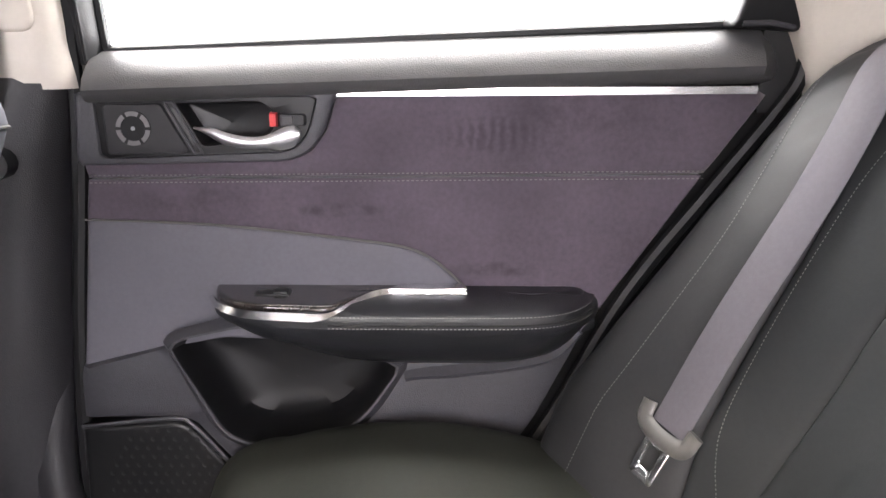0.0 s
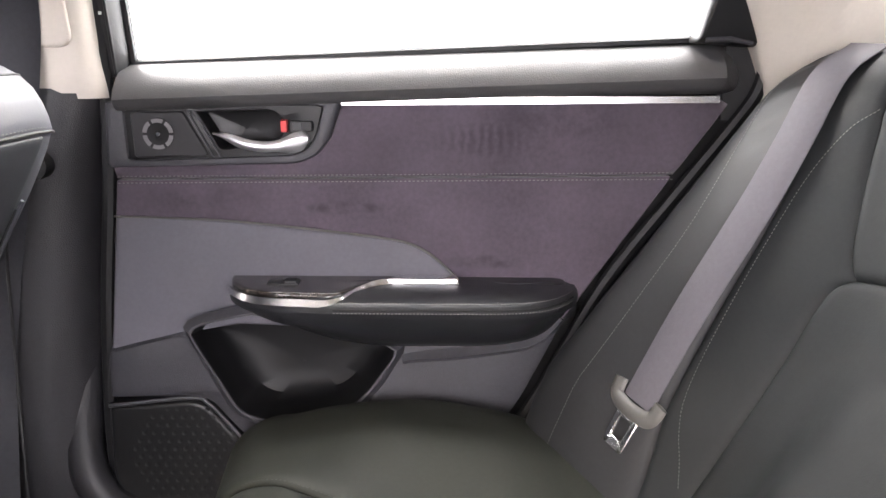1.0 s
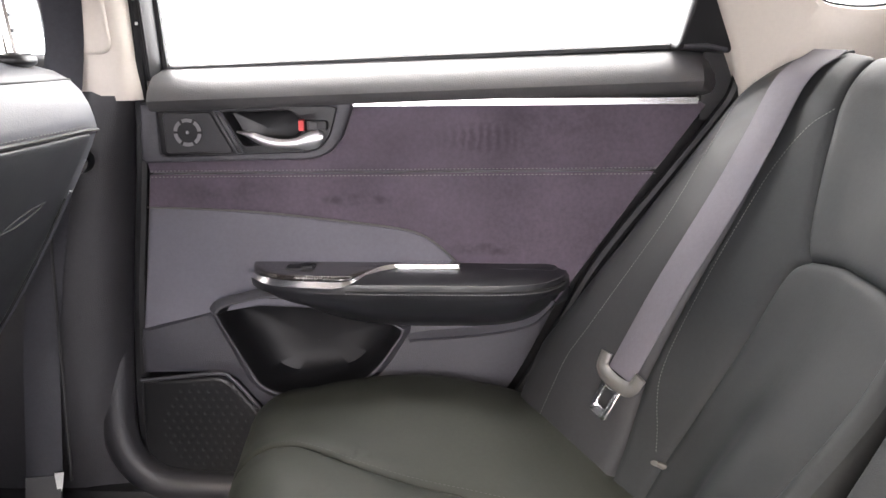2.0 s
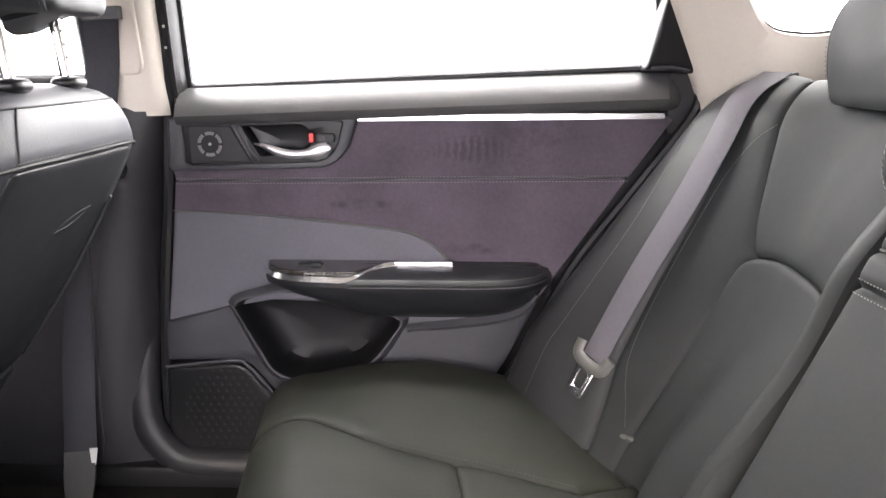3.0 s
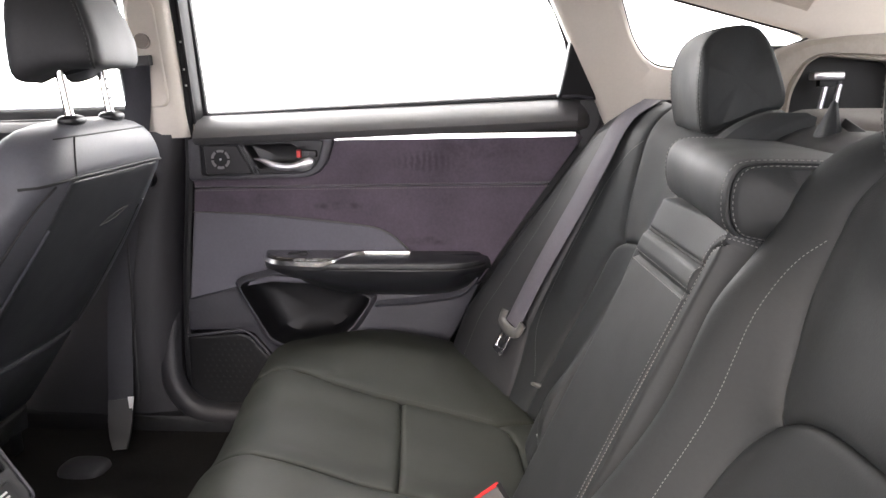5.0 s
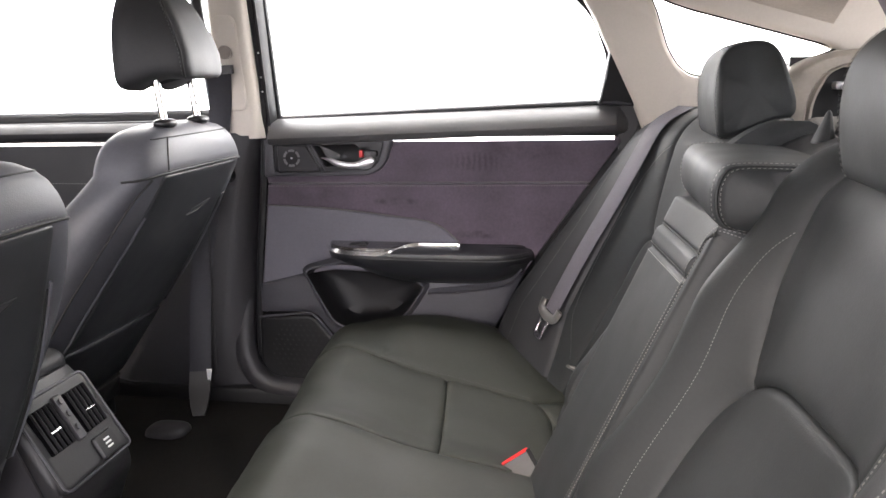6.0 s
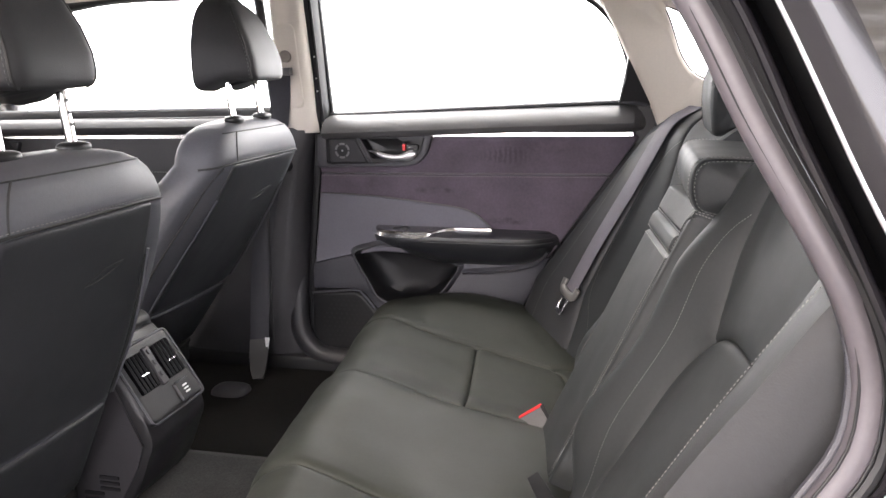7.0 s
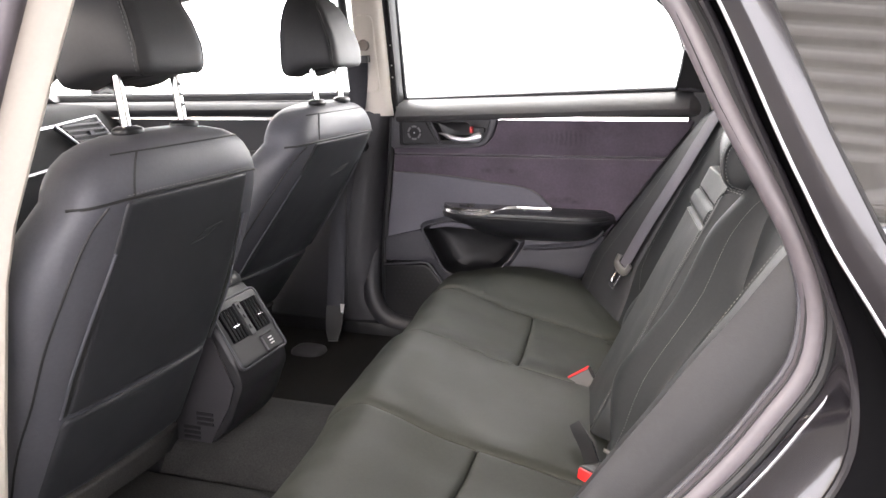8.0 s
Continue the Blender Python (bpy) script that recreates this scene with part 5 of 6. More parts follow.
    for z, k in ((-0.003, 0.50), (-0.001, 0.80), (0.003, 0.92), (0.010, 0.98), (0.020, 1.0), (0.04, 0.995), (0.07, 0.965), (0.095, 0.925), (0.112, 0.875), (0.126, 0.81), (0.137, 0.73), (0.146, 0.63), (0.153, 0.50), (0.158, 0.34), (0.160, 0.16)):
        row = []
        for p in plan:
            droop = 0.020 * sst(-p[0], -0.015, 0.060) * (1 - sst(z, 0.0, 0.09)) * (0.55 + 0.45 * sst(abs(p[1]), 0.02, 0.09))
            lean = 0.030 * sst(p[0], -0.03, 0.058) * sst(z, 0.03, 0.15) + 0.07 * z
            row.append((hx + p[0] * (0.45 + 0.55 * k) - lean, cy + p[1] * k * (1 - 0.10 * sst(z, 0.05, 0.13)), hz + z - droop - 0.010 * sst(p[0], 0.0, 0.055) * sst(z, 0.11, 0.16)))
        rings.append(row)
    headrest = part("headrest", loft(rings), LEATHER_D, seat, "dark leather front headrest")
    for q in (-1, 1):
        i = max(range(len(plan)), key=lambda n: plan[n][0] + 0.8 * q * plan[n][1])
        edge_line = [Vector(r[i]) for r in rings[1:12]]
        part("headrest_seam", tube(edge_line, 0.0022, 6), SEAM, headrest)
        for o in (-0.005, 0.005):
            part("stitching", stitches([p + Vector((-0.4 * abs(o) if o * q > 0 else 0.0004, o, 0)) for p in edge_line[1:10]], (0.8, 0.6 * q, 0), 0.004, 0.003, 0.0010), THREAD_D, headrest)
    for q in (-0.062, 0.062):
        px = cx - 0.058
        part("headrest_post", tube([(px + 0.010, cy + q, 0.945), (px - 0.004, cy + q, 1.06)], 0.0068, 12), STEEL, headrest, "polished steel headrest post")
        part("post_collar", soft_block(px + 0.010, cy + q, 0.961, (0.017, 0.023, 0.008), 0, 2.6), PLASTIC_D, headrest, "black post collar")
        if q > 0:
            part("post_notches", merge(*[block(px + 0.0070 - 0.0020 * k, px + 0.0122 - 0.0020 * k, cy + q - 0.0032, cy + q + 0.0032, 0.988 + 0.015 * k, 0.992 + 0.015 * k, 0) for k in range(4)]), PLASTIC_D, headrest)
    return seat


front_seat(-0.372, 0.560, -0.052, 0.25, "dark leather front seat with steel headrest posts, beside the far door")
front_seat(-0.298, -0.146, -0.064, 0.0, "dark leather front seat with steel headrest posts, by the open door")

# ---- rear console with air vents ----
CX, CZ = -0.026, -0.018
con = thing("rear_console", (-0.476, YC - 0.02, 0.342), "charcoal rear centre console with two air vents", "console")
cyy = YC - 0.02
face = [(-0.445, 0.640), (-0.395, 0.585), (-0.358, 0.505), (-0.368, 0.46), (-0.395, 0.40), (-0.43, 0.366)]
rings = []
for w, i in ((-0.085, 0.012), (-0.082, 0.004), (-0.074, 0.0), (0.074, 0.0), (0.082, 0.004), (0.085, 0.012)):
    rings.append([(x - i + CX, cyy + w, z - i * 0.6 + CZ) for x, z in curve([Vector((*p, 0)).to_2d() for p in face], 4)] + [(-0.62, cyy + w, 0.340), (-0.62, cyy + w, 0.61 - i)])
part("console_body", loft(rings), PLASTIC_C, con)


def cf(a, b, h):
    """On the sloping face: a across, b down from its top."""
    p, q = Vector((-0.437, 0.632)), Vector((-0.362, 0.512))
    t = (q - p).normalized()
    n = Vector((-t.y, t.x))
    n = n if n.x > 0 else -n
    r = p + t * b + n * h
    return Vector((r.x + CX, cyy + a, r.y + CZ))


fascia = part("vent_surround", pad(rounded([(-0.078, 0.004), (0.078, 0.004), (0.080, 0.139), (-0.080, 0.139)], 0.012), cf, 0.010, 0.006, 0.004, 0.02), PLASTIC_C, con, "charcoal vent surround")
part("surround_rim", tube([cf(p[0], p[1], 0.010) for p in dense(rounded([(-0.077, 0.006), (0.077, 0.006), (0.079, 0.138), (-0.079, 0.138)], 0.012), 0.02)], 0.0022, 6, closed=True), PLASTIC, fascia)
for s in (-1, 1):
    vent = part("air_vent", pad(rounded([(s * 0.012, 0.022), (s * 0.066, 0.022), (s * 0.066, 0.088), (s * 0.012, 0.088)][::s], 0.004), cf, 0.0122, 0.0015, 0.002, 0.02), GAP_SHADE, con, "black air vent")
    for k in range(5):
        a0 = 0.0180 + 0.0100 * k
        part("slat", loft([[cf(s * a0, b, 0.0120), cf(s * (a0 + 0.0004), b, 0.0162), cf(s * (a0 + 0.0014), b, 0.0164), cf(s * (a0 + 0.0020), b, 0.0120)] for b in (0.024, 0.086)]), PLASTIC_C, vent)
    part("vent_tab", loft([[cf(s * a, 0.060 + o, h) for o, h in ((-0.0012, 0.0150), (-0.0012, 0.0185), (0.0012, 0.0185), (0.0012, 0.0150))] for a in (0.030, 0.050)]), CHROME, vent, "bright vent tab")
part("divider", pad(rounded([(-0.009, 0.018), (0.009, 0.018), (0.009, 0.092), (-0.009, 0.092)], 0.003), cf, 0.0145, 0.003, 0.004, 0.02), CONSOLE_G, con, "grey vent divider with thumbwheels")
for b in (0.030, 0.050, 0.072):
    part("thumbwheel", pad([(0.005 * math.cos(a * 0.7854), b + 0.006 * math.sin(a * 0.7854)) for a in range(8)], cf, 0.0175, 0.002, 0.002, 0.02), CONSOLE_G, con)
usb = part("usb_cover", pad(rounded([(0.010, 0.098), (0.055, 0.098), (0.055, 0.134), (0.010, 0.134)], 0.003), cf, 0.015, 0.003, 0.004, 0.02), PLASTIC_D, con, "small black socket cover with white symbol")
for k in range(3):
    part("symbol_bar", pad(rounded([(0.026, 0.108 + 0.006 * k), (0.040, 0.108 + 0.006 * k), (0.040, 0.111 + 0.006 * k), (0.026, 0.111 + 0.006 * k)], 0.0005), cf, 0.0158, 0.0006, 0.001, 0.02), TAG, usb)
part("side_panel", loft([[(x + CX, cyy - 0.088 - o, z + CZ) for x, z in ((-0.415, 0.585), (-0.372, 0.49), (-0.385, 0.45), (-0.43, 0.372), (-0.53, 0.372), (-0.53, 0.585))] for o in (0.0, 0.004)]), CONSOLE_G, con, "grey console side panel")
for k in range(2):
    for j in range(3):
        part("vent_slot", block(-0.481 - 0.03 * k, -0.446 - 0.03 * k, cyy - 0.0945, cyy - 0.091, 0.410 - 0.010 * j - 0.03 * k, 0.415 - 0.010 * j - 0.03 * k, 0), RUBBER, con)
part("console_lid", pad(rounded([(-0.95, -0.10), (-0.478, -0.10), (-0.478, 0.10), (-0.95, 0.10)], 0.03), lambda a, b, h: Vector((a, cyy + b, 0.622 + h)), 0.02, 0.02, 0.03, 0.05), LEATHER_D, con, "dark padded console lid")

duct = thing("air_duct", (-0.577, 0.70, 0.30), "small dark grey air duct outlet on the carpet", "air duct")
part("duct_mouth", soft_block(-0.577, 0.70, 0.302, (0.045, 0.040, 0.016), 0, 3.0, 0.2), CONSOLE_G, duct)

# ---- belts ----
belt = thing("rear_seat_belt", (0.25, 0.75, 0.55), "grey seat belt with tongue hanging on the far rear seat", "seat belt", "rear belts")
line = [back_at(y, s, 0.024 - 0.002 * k) for k, (y, s) in enumerate(((0.735, 0.575), (0.742, 0.68), (0.748, 0.80), (0.757, 0.87), (0.778, 0.93), (0.806, 0.972)))]
line = curve(line, 6)
part("webbing", ribbon(line, (-0.8, -0.45, 0.35), 0.047, 0.0016), WEB, belt)
d0 = (line[0] - line[3]).normalized()
nn = Vector((-0.8, -0.45, 0.35))
nn = (nn - d0 * nn.dot(d0)).normalized()
sx = d0.cross(nn)
c0 = line[0] + nn * 0.003


def bt(a, b, h):
    return c0 + sx * a + d0 * b + nn * h


part("tongue_loop", tube([bt(*p, 0.001) for p in curve([(-0.034, -0.014), (-0.030, 0.004), (-0.012, 0.010), (0.012, 0.010), (0.030, 0.004), (0.034, -0.014)], 5)], 0.0095, 10, flat=0.5, up=nn), LOOP_G, belt, "warm grey plastic tongue loop")
part("metal_tongue", loft([[bt(p[0], p[1], h) for p in rounded([(-w0, b0), (w0, b0), (w1, b1), (-w1, b1)], 0.005)] for w0, b0, w1, b1, h in
     ((0.0185, 0.006, 0.0165, 0.058, -0.0015), (0.0185, 0.006, 0.0165, 0.058, 0.0010), (0.0175, 0.007, 0.0155, 0.057, 0.0020), (0.0105, 0.021, 0.0095, 0.047, 0.0020), (0.0098, 0.022, 0.0088, 0.046, 0.0010), (0.0098, 0.022, 0.0088, 0.046, -0.0015))], cap=False), CHROME, belt, "bright steel belt tongue")

nb = thing("rear_seat_belt", (0.40, YC - 0.6, 0.8), "grey seat belt across the near rear seat bolster", "seat belt", "rear belts")
line = curve([(0.432, -0.388, 0.828), (0.448, -0.389, 0.855), (0.470, -0.392, 0.893), (0.50, -0.41, 0.925)], 6)
part("webbing", ribbon(line, (-1, 0.16, 0.28), [0.006 + 0.034 * sst(k, 0, 14) for k in range(len(line))], 0.0016), WEB, nb)

fb = thing("front_seat_belt", (-0.52, 0.86, 0.36), "dark front seat belt hanging down the far pillar", "seat belt")
p0, p1, p2, p3 = far(-0.468, 1.052, 0.045), far(-0.494, 0.93, 0.050), far(-0.552, 0.62, 0.060), Vector((-0.545, 0.800, 0.395))
part("webbing", ribbon(curve([p0, p1, p2, p3], 6), (0.25, -1, 0), 0.047, 0.0016), WEB_D, fb)
part("belt_guide", ribbon([far(-0.493, 1.050, 0.045), far(-0.441, 1.052, 0.045)], (0, -1, 0), 0.018, 0.016), PLASTIC_D, fb, "black belt guide")
part("guide_bolt", tube([far(-0.452, 1.086, 0.030), far(-0.452, 1.086, 0.044)], 0.014, 14), BEIGE_D, fb, "brown-beige guide cover")
part("anchor", ribbon([Vector((-0.545, 0.80, 0.40)), Vector((-0.542, 0.785, 0.36)), Vector((-0.536, 0.765, 0.335)), Vector((-0.533, 0.755, 0.315))], (0.3, -1, 0), [0.046, 0.046, 0.038, 0.026], 0.012), PLASTIC_D, fb, "plastic belt anchor cover")
part("tag", ribbon([Vector((-0.521, 0.795, 0.408)), Vector((-0.523, 0.795, 0.380))], (0.3, -1, 0), [0.012, 0.006], 0.002), TAG, fb, "small white tag")
part("cord", tube([far(-0.520, 0.88, 0.048), far(-0.53, 0.70, 0.06), Vector((-0.502, 0.79, 0.40))], 0.002, 6), SEAM, fb)


def buckle(at, label, turn, body, press, group, part_red=1.0):
    b = thing("belt_buckle", at, label, "belt buckle", group)
    m = Matrix.Translation(at) @ turn
    part("stalk", block(-0.010, 0.010, -0.005, 0.005, -0.04, 0.005, 0.003, 2, m), PLASTIC_D, b)
    part("buckle_body", block(-0.019, 0.019, -0.011, 0.011, 0.0, 0.062, 0.005, 3, m), body, b)
    part("release_button", block(0.016 - 0.032 * part_red, 0.016, -0.0085, 0.0085, 0.055, 0.0655, 0.003, 2, m), press, b, "red release button")
    return b


fbk = thing("belt_buckle", (0.20, 0.345, 0.43), "grey seat belt buckle with a red edge tucked in the bench", "belt buckle", "buckles")
face = [Vector(p) for p in ((0.166, 0.346, 0.453), (0.204, 0.362, 0.474), (0.226, 0.331, 0.452), (0.190, 0.320, 0.440))]
fn = (face[1] - face[0]).cross(face[3] - face[0]).normalized()
fn = fn if fn.z > 0 else -fn


def plate(corners, low, high):
    """A rounded plate over four corners, between two heights along their normal."""
    c = sum(corners, Vector((0, 0, 0))) / 4
    return loft([[c + (p - c) * k + fn * h for p in corners] for k, h in ((0.96, low), (1.0, low + 0.002), (1.0, high - 0.002), (0.95, high))])


part("buckle_body", plate(face, -0.022, 0.0), BUCKLE_G, fbk)
part("release_button", plate([face[0].lerp(face[3], -0.06), face[1].lerp(face[2], -0.06), face[1].lerp(face[2], 0.06), face[0].lerp(face[3], 0.06)], -0.018, 0.0015), RED, fbk, "red release button")
part("slot_edge", plate([face[1].lerp(face[0], -0.06), face[2].lerp(face[3], -0.06), face[2].lerp(face[3], 0.10), face[1].lerp(face[0], 0.10)], -0.020, 0.002), PLASTIC_D, fbk, "black slotted end")
buckle((0.294, 0.009, 0.449), "black seat belt buckle with a red button lying on the bench", pose(0, 0, 0, 78, 0, -35), PLASTIC_D, RED, "buckles")
st = thing("belt_stalk", (0.265, 0.0, 0.44), "black upright belt stalk between the rear cushions", "belt stalk")
part("stalk_sleeve", ribbon([Vector((0.268, -0.005, 0.447)), Vector((0.250, 0.035, 0.466)), Vector((0.232, 0.065, 0.478)), Vector((0.222, 0.083, 0.482))], (-0.5, -0.3, 1), [0.022, 0.022, 0.021, 0.018], 0.009), PLASTIC_D, st)
bw = thing("belt_end", (0.262, 0.50, 0.45), "small white belt label between cushion and backrest", "label")
part("label_tab", ribbon([Vector((0.268, 0.520, 0.452)), Vector((0.262, 0.500, 0.478))], (-1, -0.4, 0.3), 0.012, 0.002), TAG, bw)
knob = thing("coat_hook", (-0.487, 0.88, 0.826), "small round black hook on the pillar trim", "hook")
part("knob_body", tube([far(-0.487, 0.826, 0.030), far(-0.487, 0.826, 0.052), far(-0.487, 0.826, 0.056)], 0.017, 14), PLASTIC_D, knob)

# ---- front far door and dashboard ----
fdoor = thing("front_door", (-1.2, 0.93, 0.32), "closed front car door, dark with a bright chrome strip", "car door")
fl = rounded([(-1.75, 0.33), (-0.66, 0.33), (-0.545, 0.90), (-0.53, 0.945), (-1.55, 0.925), (-1.75, 0.90)], 0.02)
part("door_shell", pad(fl, dr, 0.004, 0.01, 0.09, 0.06), PLASTIC_C, fdoor, "dark front door panel")
rings = []
for k in range(13):
    u = k / 12
    rings.append([(-1.70 + 1.165 * u, YC + side_y(0.93) + 0.012 + o, 0.928 + 0.020 * u + h) for o, h in ((0.030, 0.0), (0.030, -0.003), (-0.012, -0.004), (-0.030, -0.012), (-0.041, -0.026), (-0.040, -0.036), (-0.030, -0.046), (-0.012, -0.050), (0.03, -0.05))])
part("window_ledge", loft(rings), PLASTIC_C, fdoor)
part("trim_strip", ribbon([dr(-1.66 + 1.0 * k / 8, 0.884 + 0.008 * k / 8, 0.013) for k in range(9)], (0, -1, 0.25), 0.0085, 0.008), CHROME, fdoor, "bright satin chrome strip")
part("stitching", stitches([dr(-1.5 + 0.9 * k / 20, 0.80, 0.008) for k in range(21)], (0, -1, 0), 0.005, 0.003, 0.0016), THREAD, fdoor)
part("handle_bezel", pad(rounded([(-1.52, 0.872), (-1.26, 0.876), (-1.28, 0.81), (-1.50, 0.80)], 0.01), dr, 0.014, 0.006, 0.002, 0.03), PLASTIC_D, fdoor)
part("mirror_corner", loft([[far(x, z, h) for x, z in ((-1.72, 0.93), (-1.52, 0.93), (-1.62, 1.02), (-1.70, 1.04))] for h in (-0.03, 0.01)]), PLASTIC_D, fdoor)
fw = dense(rounded([(-1.66, 0.935), (-0.535, 0.952), (-0.525, 1.232), (-0.95, 1.232), (-1.25, 1.17)], [0.01, 0.01, 0.02, 0.15, 0.1]), 0.04)
part("window_frame", tube([far(p[0], p[1], -0.035) for p in fw], 0.010, 8, closed=True, flat=1.6, up=(0, 1, 0)), RUBBER, fdoor, "black rubber window seal")
pane = part("window_pane", pad(fw, lambda a, b, h: far(a, b, h - 0.040), 0.001, 0.004, 0.002, 0.08), GLASS, fdoor, "clear door window glass")
pane.visible_shadow = False

mir = thing("wing_mirror", (-1.42, 1.12, 0.92), "dark wing mirror outside the far front window", "wing mirror")
part("mirror_shell", soft_block(-1.42, 1.17, 0.965, (0.07, 0.135, 0.066), 0, 3.0, 0.1), PAINT, mir)
mg = pad([(0.105 * math.copysign(abs(math.cos(a)) ** 0.7, math.cos(a)), 0.07 * math.copysign(abs(math.sin(a)) ** 0.7, math.sin(a))) for a in [2 * math.pi * k / 28 for k in range(28)]], lambda a, b, h: Vector((-1.345 + h + 0.3 * a, 1.17 + a * 1.1, 0.965 + b * 0.75)), 0.002, 0.004, 0.01, 0.05)
part("mirror_glass", mg, STEEL, mir, "silvered mirror glass")
part("mirror_foot", block(-1.46, -1.39, 0.955, 1.06, 0.905, 0.94, 0.01), PLASTIC_D, mir)

dash = thing("dashboard", (-1.6, YC, 0.75), "dark dashboard with a chrome-framed air vent", "dashboard")
prof = [(-1.30, 0.60), (-1.27, 0.72), (-1.285, 0.80), (-1.31, 0.86), (-1.36, 0.905), (-1.45, 0.925), (-1.75, 0.92), (-1.95, 0.90), (-1.95, 0.55)]
part("dash_body", loft([[(x + 0.03 * (abs(w) / 0.73) ** 3, YC + w, z) for x, z in curve([Vector(p) for p in prof], 3)] for w in [-0.72 + 0.18 * k for k in range(9)]]), DASHTOP, dash)


def dv(a, b, h):
    return Vector((-1.262 - 0.25 * max(0, b - 0.79) + h, a, b))


vs = rounded([(0.640, 0.884), (0.800, 0.900), (0.850, 0.824), (0.715, 0.822)], 0.008)
v = part("air_vent", pad(vs, dv, 0.012, 0.006, 0.01, 0.02), RUBBER, dash, "dark air vent")
part("vent_rim", tube([dv(p[0], p[1], 0.014) for p in dense(vs, 0.02)], 0.0035, 8, closed=True), SILVER, v, "satin metal vent frame")
for k in range(4):
    z = 0.832 + 0.015 * k
    part("slat", loft([[dv(a, z, 0.008), dv(a, z + 0.002, 0.019), dv(a, z + 0.005, 0.019), dv(a, z + 0.009, 0.008)] for a in (0.708 - 0.016 * k, 0.842 - 0.010 * k)]), PLASTIC, v)
part("vent_tab", loft([[dv(a, z, h) for z, h in ((0.852, 0.016), (0.852, 0.023), (0.862, 0.023), (0.862, 0.016))] for a in (0.752, 0.768)]), PLASTIC, v)
part("dash_strip", ribbon([dv(0.05 + 0.073 * k, 0.846 + 0.0046 * k, 0.012) for k in range(9)], (1, 0, 0.3), 0.006, 0.006), SILVER, dash, "chrome dashboard strip")
part("lower_strip", ribbon([dv(0.10 + 0.070 * k, 0.722 + 0.0075 * k, 0.004) for k in range(9)], (1, 0, 0.3), 0.006, 0.006), DULLMETAL, dash, "dull metal lower dashboard strip")

sign = thing("sign_board", (-6.0, 5.77, 0.0), "small teal and white sign board standing outside", "sign")
part("teal_panel", block(-6.02, -5.98, 5.60, 5.94, 0.82, 0.96, 0.01), TEAL, sign, "teal upper panel")
part("white_panel", block(-6.02, -5.98, 5.60, 5.94, 0.10, 0.815, 0.01), TAG, sign, "white lower panel")
part("sign_foot", block(-6.15, -5.85, 5.62, 5.92, 0.0, 0.10, 0.01), PLASTIC, sign)

# ---- black body round the open near door ----
body = thing("car_body", (0.45, YC - 0.80, 0.0), "black glossy car body round the open rear doorway", "car body")


def along(line, n):
    """n points evenly spread along a smooth line through the given ones."""
    C = curve(line, 10)
    L = [0.0]
    for a, b in zip(C, C[1:]):
        L.append(L[-1] + (b - a).length)
    out = []
    for k in range(n):
        s = L[-1] * k / (n - 1)
        i = min(len(C) - 2, max(0, int(np.searchsorted(L, s)) - 1))
        f = (s - L[i]) / max(1e-9, L[i + 1] - L[i])
        out.append(C[i].lerp(C[i + 1], min(1, f)))
    return out


def skin(lines, n=40):
    return loft([along(line, n) for line in lines], closed=False)


def ny(z, out=0.0):
    """The near doorway's edge by height, out metres further outside."""
    return -0.49 + 0.32 * max(0.0, z - 0.93) * 0.5 - 0.10 * max(0.0, 0.85 - z) - out


rear_edge = [(0.20, 1.245), (0.282, 1.19), (0.321, 1.145), (0.361, 1.088), (0.397, 1.020), (0.429, 0.965), (0.455, 0.922), (0.472, 0.885), (0.477, 0.855), (0.472, 0.822), (0.452, 0.787), (0.430, 0.752), (0.400, 0.712), (0.33, 0.62), (0.24, 0.50), (0.14, 0.40), (0.0, 0.35)]
rear_edge = [(x + 0.009 * sst(z, 0.55, 0.70) + 0.007 * sst(z, 0.85, 0.96), z) for x, z in rear_edge]
S0 = [(x, ny(z), z) for x, z in rear_edge]
part("doorway_seal", tube([p + Vector((-0.003, 0, 0)) for p in along(S0, 90)], 0.0100, 12), SEALGREY, body, "dark flexible doorway seal")
for (dx, dy, dz), r, m in (((-0.0125, 0.003, 0.0050), 0.0034, PLASTIC), ((-0.0100, -0.0068, 0.0040), 0.0011, RUBBER), ((0.0035, -0.0078, -0.0030), 0.0011, RUBBER), ((0.0085, -0.0060, -0.0040), 0.0045, RUBBER)):
    part("seal_ridge", tube([p + Vector((dx, dy, dz)) for p in along(S0, 90)], r, 8), m, body)
flange = [(x + 0.012, ny(z, 0.012), z - 0.004) for x, z in rear_edge]
jamb_x = [(0.215, 1.262), (0.30, 1.20), (0.345, 1.150), (0.390, 1.090), (0.426, 1.016), (0.452, 0.965), (0.474, 0.920), (0.490, 0.882), (0.503, 0.847), (0.509, 0.805), (0.505, 0.770), (0.486, 0.730), (0.455, 0.69), (0.38, 0.60), (0.29, 0.47), (0.18, 0.36), (0.02, 0.31)]
J = [(x + 0.001 * sst(z, 0.89, 0.96), ny(z, 0.045), z) for x, z in jamb_x]
mid1 = [((a[0] + b[0]) / 2 + 0.003, (a[1] + b[1]) / 2 - 0.012, (a[2] + b[2]) / 2) for a, b in zip(flange, J)]
part("door_jamb", skin([flange, mid1, J]), PAINT, body, "black gloss painted door jamb")
# silver line drawn as the highlight along the jamb's painted edge
part("jamb_glint", tube(along([(x + 0.016, ny(z, 0.018), z - 0.005) for x, z in rear_edge], 90), 0.0013, 6), SILVER, body)
part("jamb_edge", tube(along(J, 90), 0.0035, 8), PAINT, body)
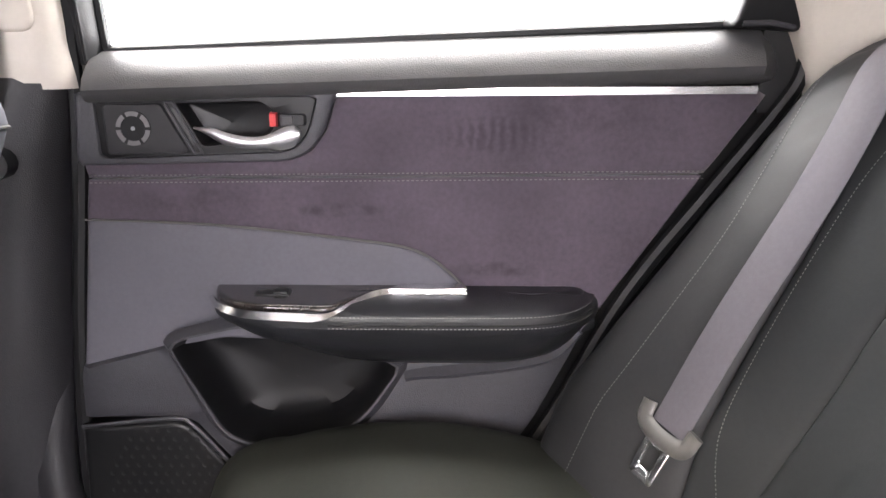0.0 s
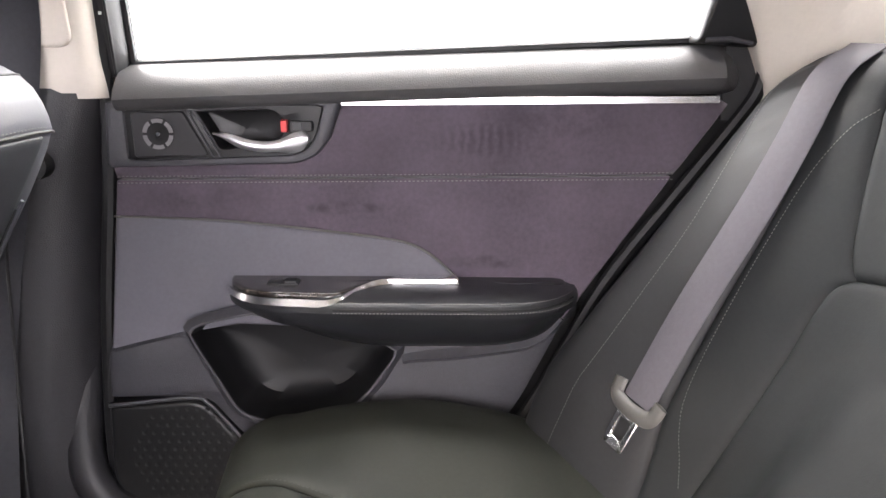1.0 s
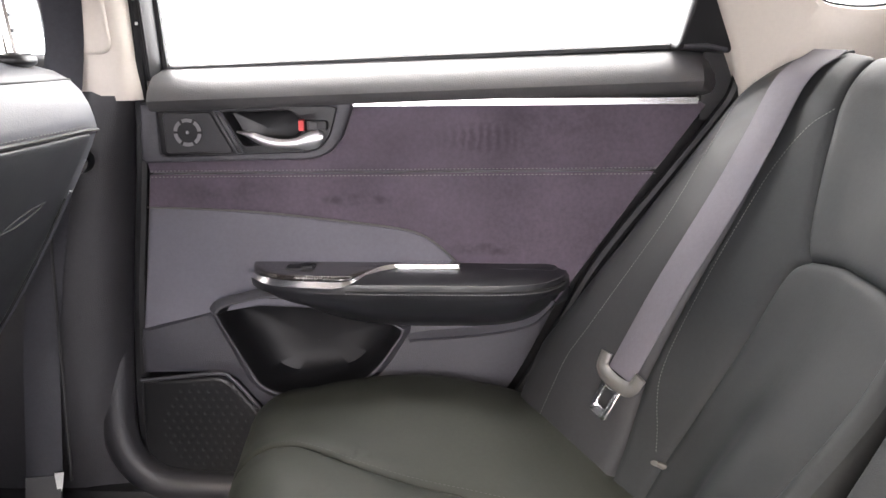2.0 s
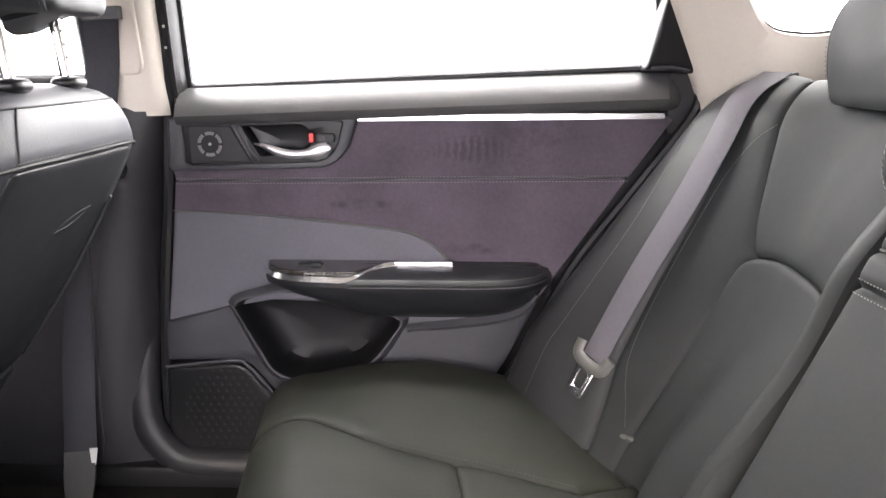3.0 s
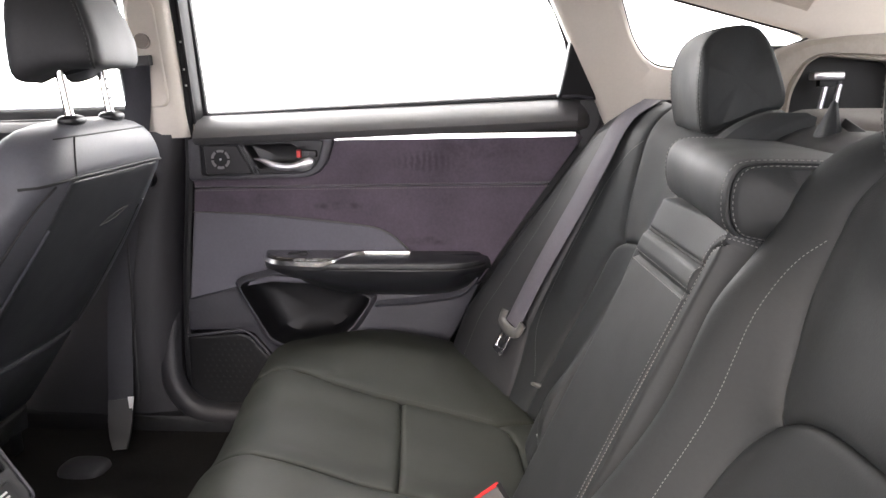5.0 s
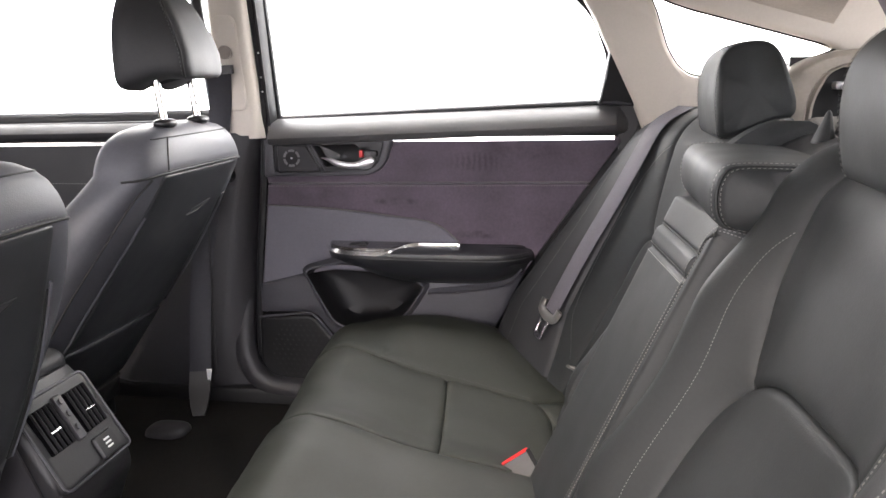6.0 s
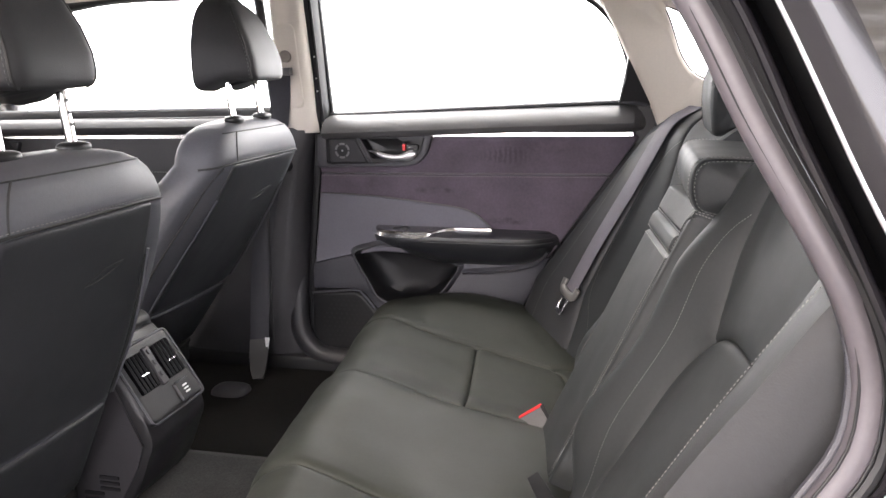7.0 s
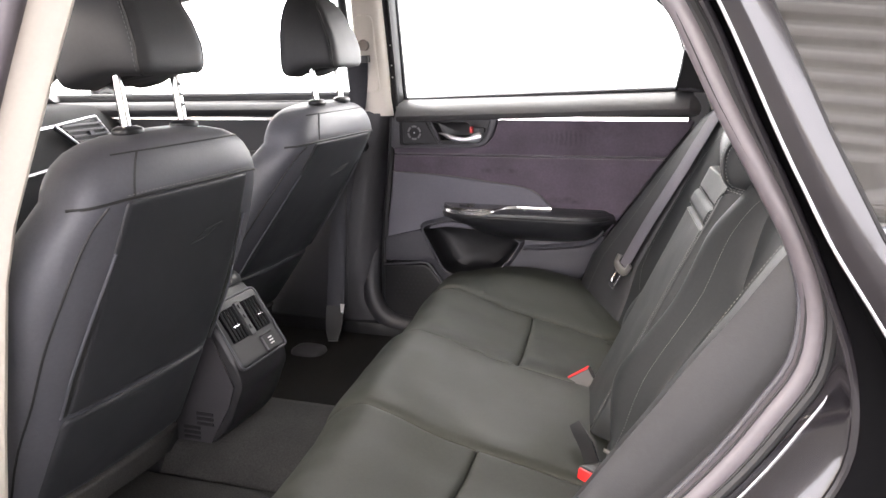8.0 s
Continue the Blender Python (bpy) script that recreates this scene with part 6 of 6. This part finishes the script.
outer_x = [(0.225, 1.275), (0.31, 1.212), (0.355, 1.158), (0.397, 1.087), (0.438, 1.004), (0.456, 0.970), (0.474, 0.937), (0.509, 0.884), (0.548, 0.82), (0.575, 0.75), (0.585, 0.68), (0.575, 0.62), (0.55, 0.56), (0.50, 0.50), (0.42, 0.42), (0.30, 0.33), (0.10, 0.28)]
K = [(x + 0.004, ny(z, 0.105), z) for x, z in outer_x]
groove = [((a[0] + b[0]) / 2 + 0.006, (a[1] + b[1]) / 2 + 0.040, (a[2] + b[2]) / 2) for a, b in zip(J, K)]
part("jamb_gap", skin([J, groove, K]), GAP_SHADE, body, "black rubber gap behind the jamb")
part("panel_edge", tube(along(K, 90), 0.0013, 8), SILVER, body, "bright thin edge of the pillar panel")
L1 = [(x + 0.0125, ny(z, 0.112), z + 0.003) for x, z in outer_x]
L1b = [(x + 0.0150, ny(z, 0.1135), z + 0.004) for x, z in outer_x]
L1c = [(x + 0.022, ny(z, 0.1140), z + 0.006) for x, z in outer_x]
L2 = [(x + 0.030, ny(z, 0.1125) + 0.12 * max(0.0, z - 0.90), z + 0.009) for x, z in outer_x]
L1d = [(x + 0.0285, ny(z, 0.1130), z + 0.0085) for x, z in outer_x]
part("rear_quarter", skin([K, L1, L1b, L1c, L1d, L2]), PAINT, body, "black gloss rear pillar panel")
part("pillar_bead", tube(along(L2, 90), 0.0020, 6), RUBBER, body)
glass_a = [p for p in outer_x[:8]]
part("quarter_window", skin([[(x + 0.030 + o, ny(z, 0.1115) + 0.12 * max(0.0, z - 0.90) + k, z + 0.009) for x, z in glass_a] for o, k in ((0.0, 0.0), (0.15, 0.010), (0.35, 0.03), (0.60, 0.07))]), DARKGLASS, body, "dark glass rear quarter window reflecting the roof")
low_x = outer_x[7:]
part("lower_quarter", skin([[(x + 0.030, ny(z, 0.1115), z + 0.009) for x, z in low_x], [(x + 0.16, ny(z, 0.15), z + 0.02) for x, z in low_x], [(x + 0.75, ny(z, 0.17), z + 0.02) for x, z in low_x]]), PAINT, body, "black gloss rear wing")
part("window_moulding", tube(along([(0.551, ny(0.89, 0.120), 0.896), (0.75, ny(0.93, 0.12), 0.945), (1.1, ny(0.93, 0.10), 0.95)], 20), 0.006, 8), CHROME, body, "chrome window moulding")
# rear end of the cabin beyond, and the roof skin
part("roof_skin", loft([[(x, YC + 0.70 * k / 8, zc + 0.05 - 0.13 * abs(k / 8) ** 2.6) for k in range(-8, 9)] for x, zc in ((-1.5, 1.29), (-0.6, 1.39), (0.0, 1.38), (0.45, 1.335), (0.76, 1.27))], closed=False), PAINT, body, "black roof panel")
part("boot_lid", loft([[(x, YC + 0.72 * k / 6, z) for k in range(-6, 7)] for x, z in ((1.25, 0.98), (1.6, 0.97), (1.75, 0.90), (1.80, 0.45))], closed=False), PAINT, body, "black boot lid")

for glass_rows, what in ((((0.76, 1.29, 0.66), (1.0, 1.16, 0.67), (1.25, 0.99, 0.68)), "rear_window"), (((-1.5, 1.31, 0.66), (-1.85, 1.12, 0.68), (-2.15, 0.93, 0.70)), "windscreen")):
    pane = part(what, loft([[(x, YC + w * k / 6, z - 0.10 * abs(k / 6) ** 2.4) for k in range(-6, 7)] + [(x, YC + w * k / 6, z - 0.004 - 0.10 * abs(k / 6) ** 2.4) for k in range(6, -7, -1)] for x, z, w in glass_rows]), GLASS, body, "clear curved car glass")
    pane.visible_shadow = False

# near pillar trim and its seal
fr = [(-0.190, 1.20), (-0.226, 1.115), (-0.254, 1.059), (-0.299, 0.964), (-0.341, 0.874), (-0.365, 0.80), (-0.40, 0.60), (-0.43, 0.40)]
rings = []
for x, z in fr:
    y = -0.42
    rings.append([(x + a, y + b, z) for a, b in ((-0.02, 0.012), (-0.006, 0.010), (0.0, 0.0), (-0.004, -0.010), (-0.020, -0.032), (-0.024, -0.045), (-0.10, -0.05), (-0.10, 0.012))])
structure("near_pillar_trim", loft(rings), BEIGE_P, "beige plastic pillar trim beside the open doorway", "pillar trim")
part("front_seal", tube([Vector((x - 0.030, -0.468, z)) for x, z in fr], 0.014, 10), SEALGREY, body, "dark flexible doorway seal")
part("front_jamb", loft([[Vector((x - 0.045, -0.48, z)), Vector((x - 0.050, -0.52, z)), Vector((x - 0.11, -0.56, z)), Vector((x - 0.20, -0.60, z))] for x, z in fr], closed=False), PAINT, body, "black gloss front door jamb")

# the closed near front door, out of view, added to keep the footwell dark
structure("front_side_wall", block(-1.75, -0.50, -0.62, -0.555, 0.26, 0.93, 0.01), PLASTIC, "dark inner panel of the closed near front door", "door panel")
structure("front_side_post", block(-0.56, -0.36, -0.60, -0.53, 0.26, 0.90, 0.01), PLASTIC, "dark lower pillar by the open doorway", "pillar")
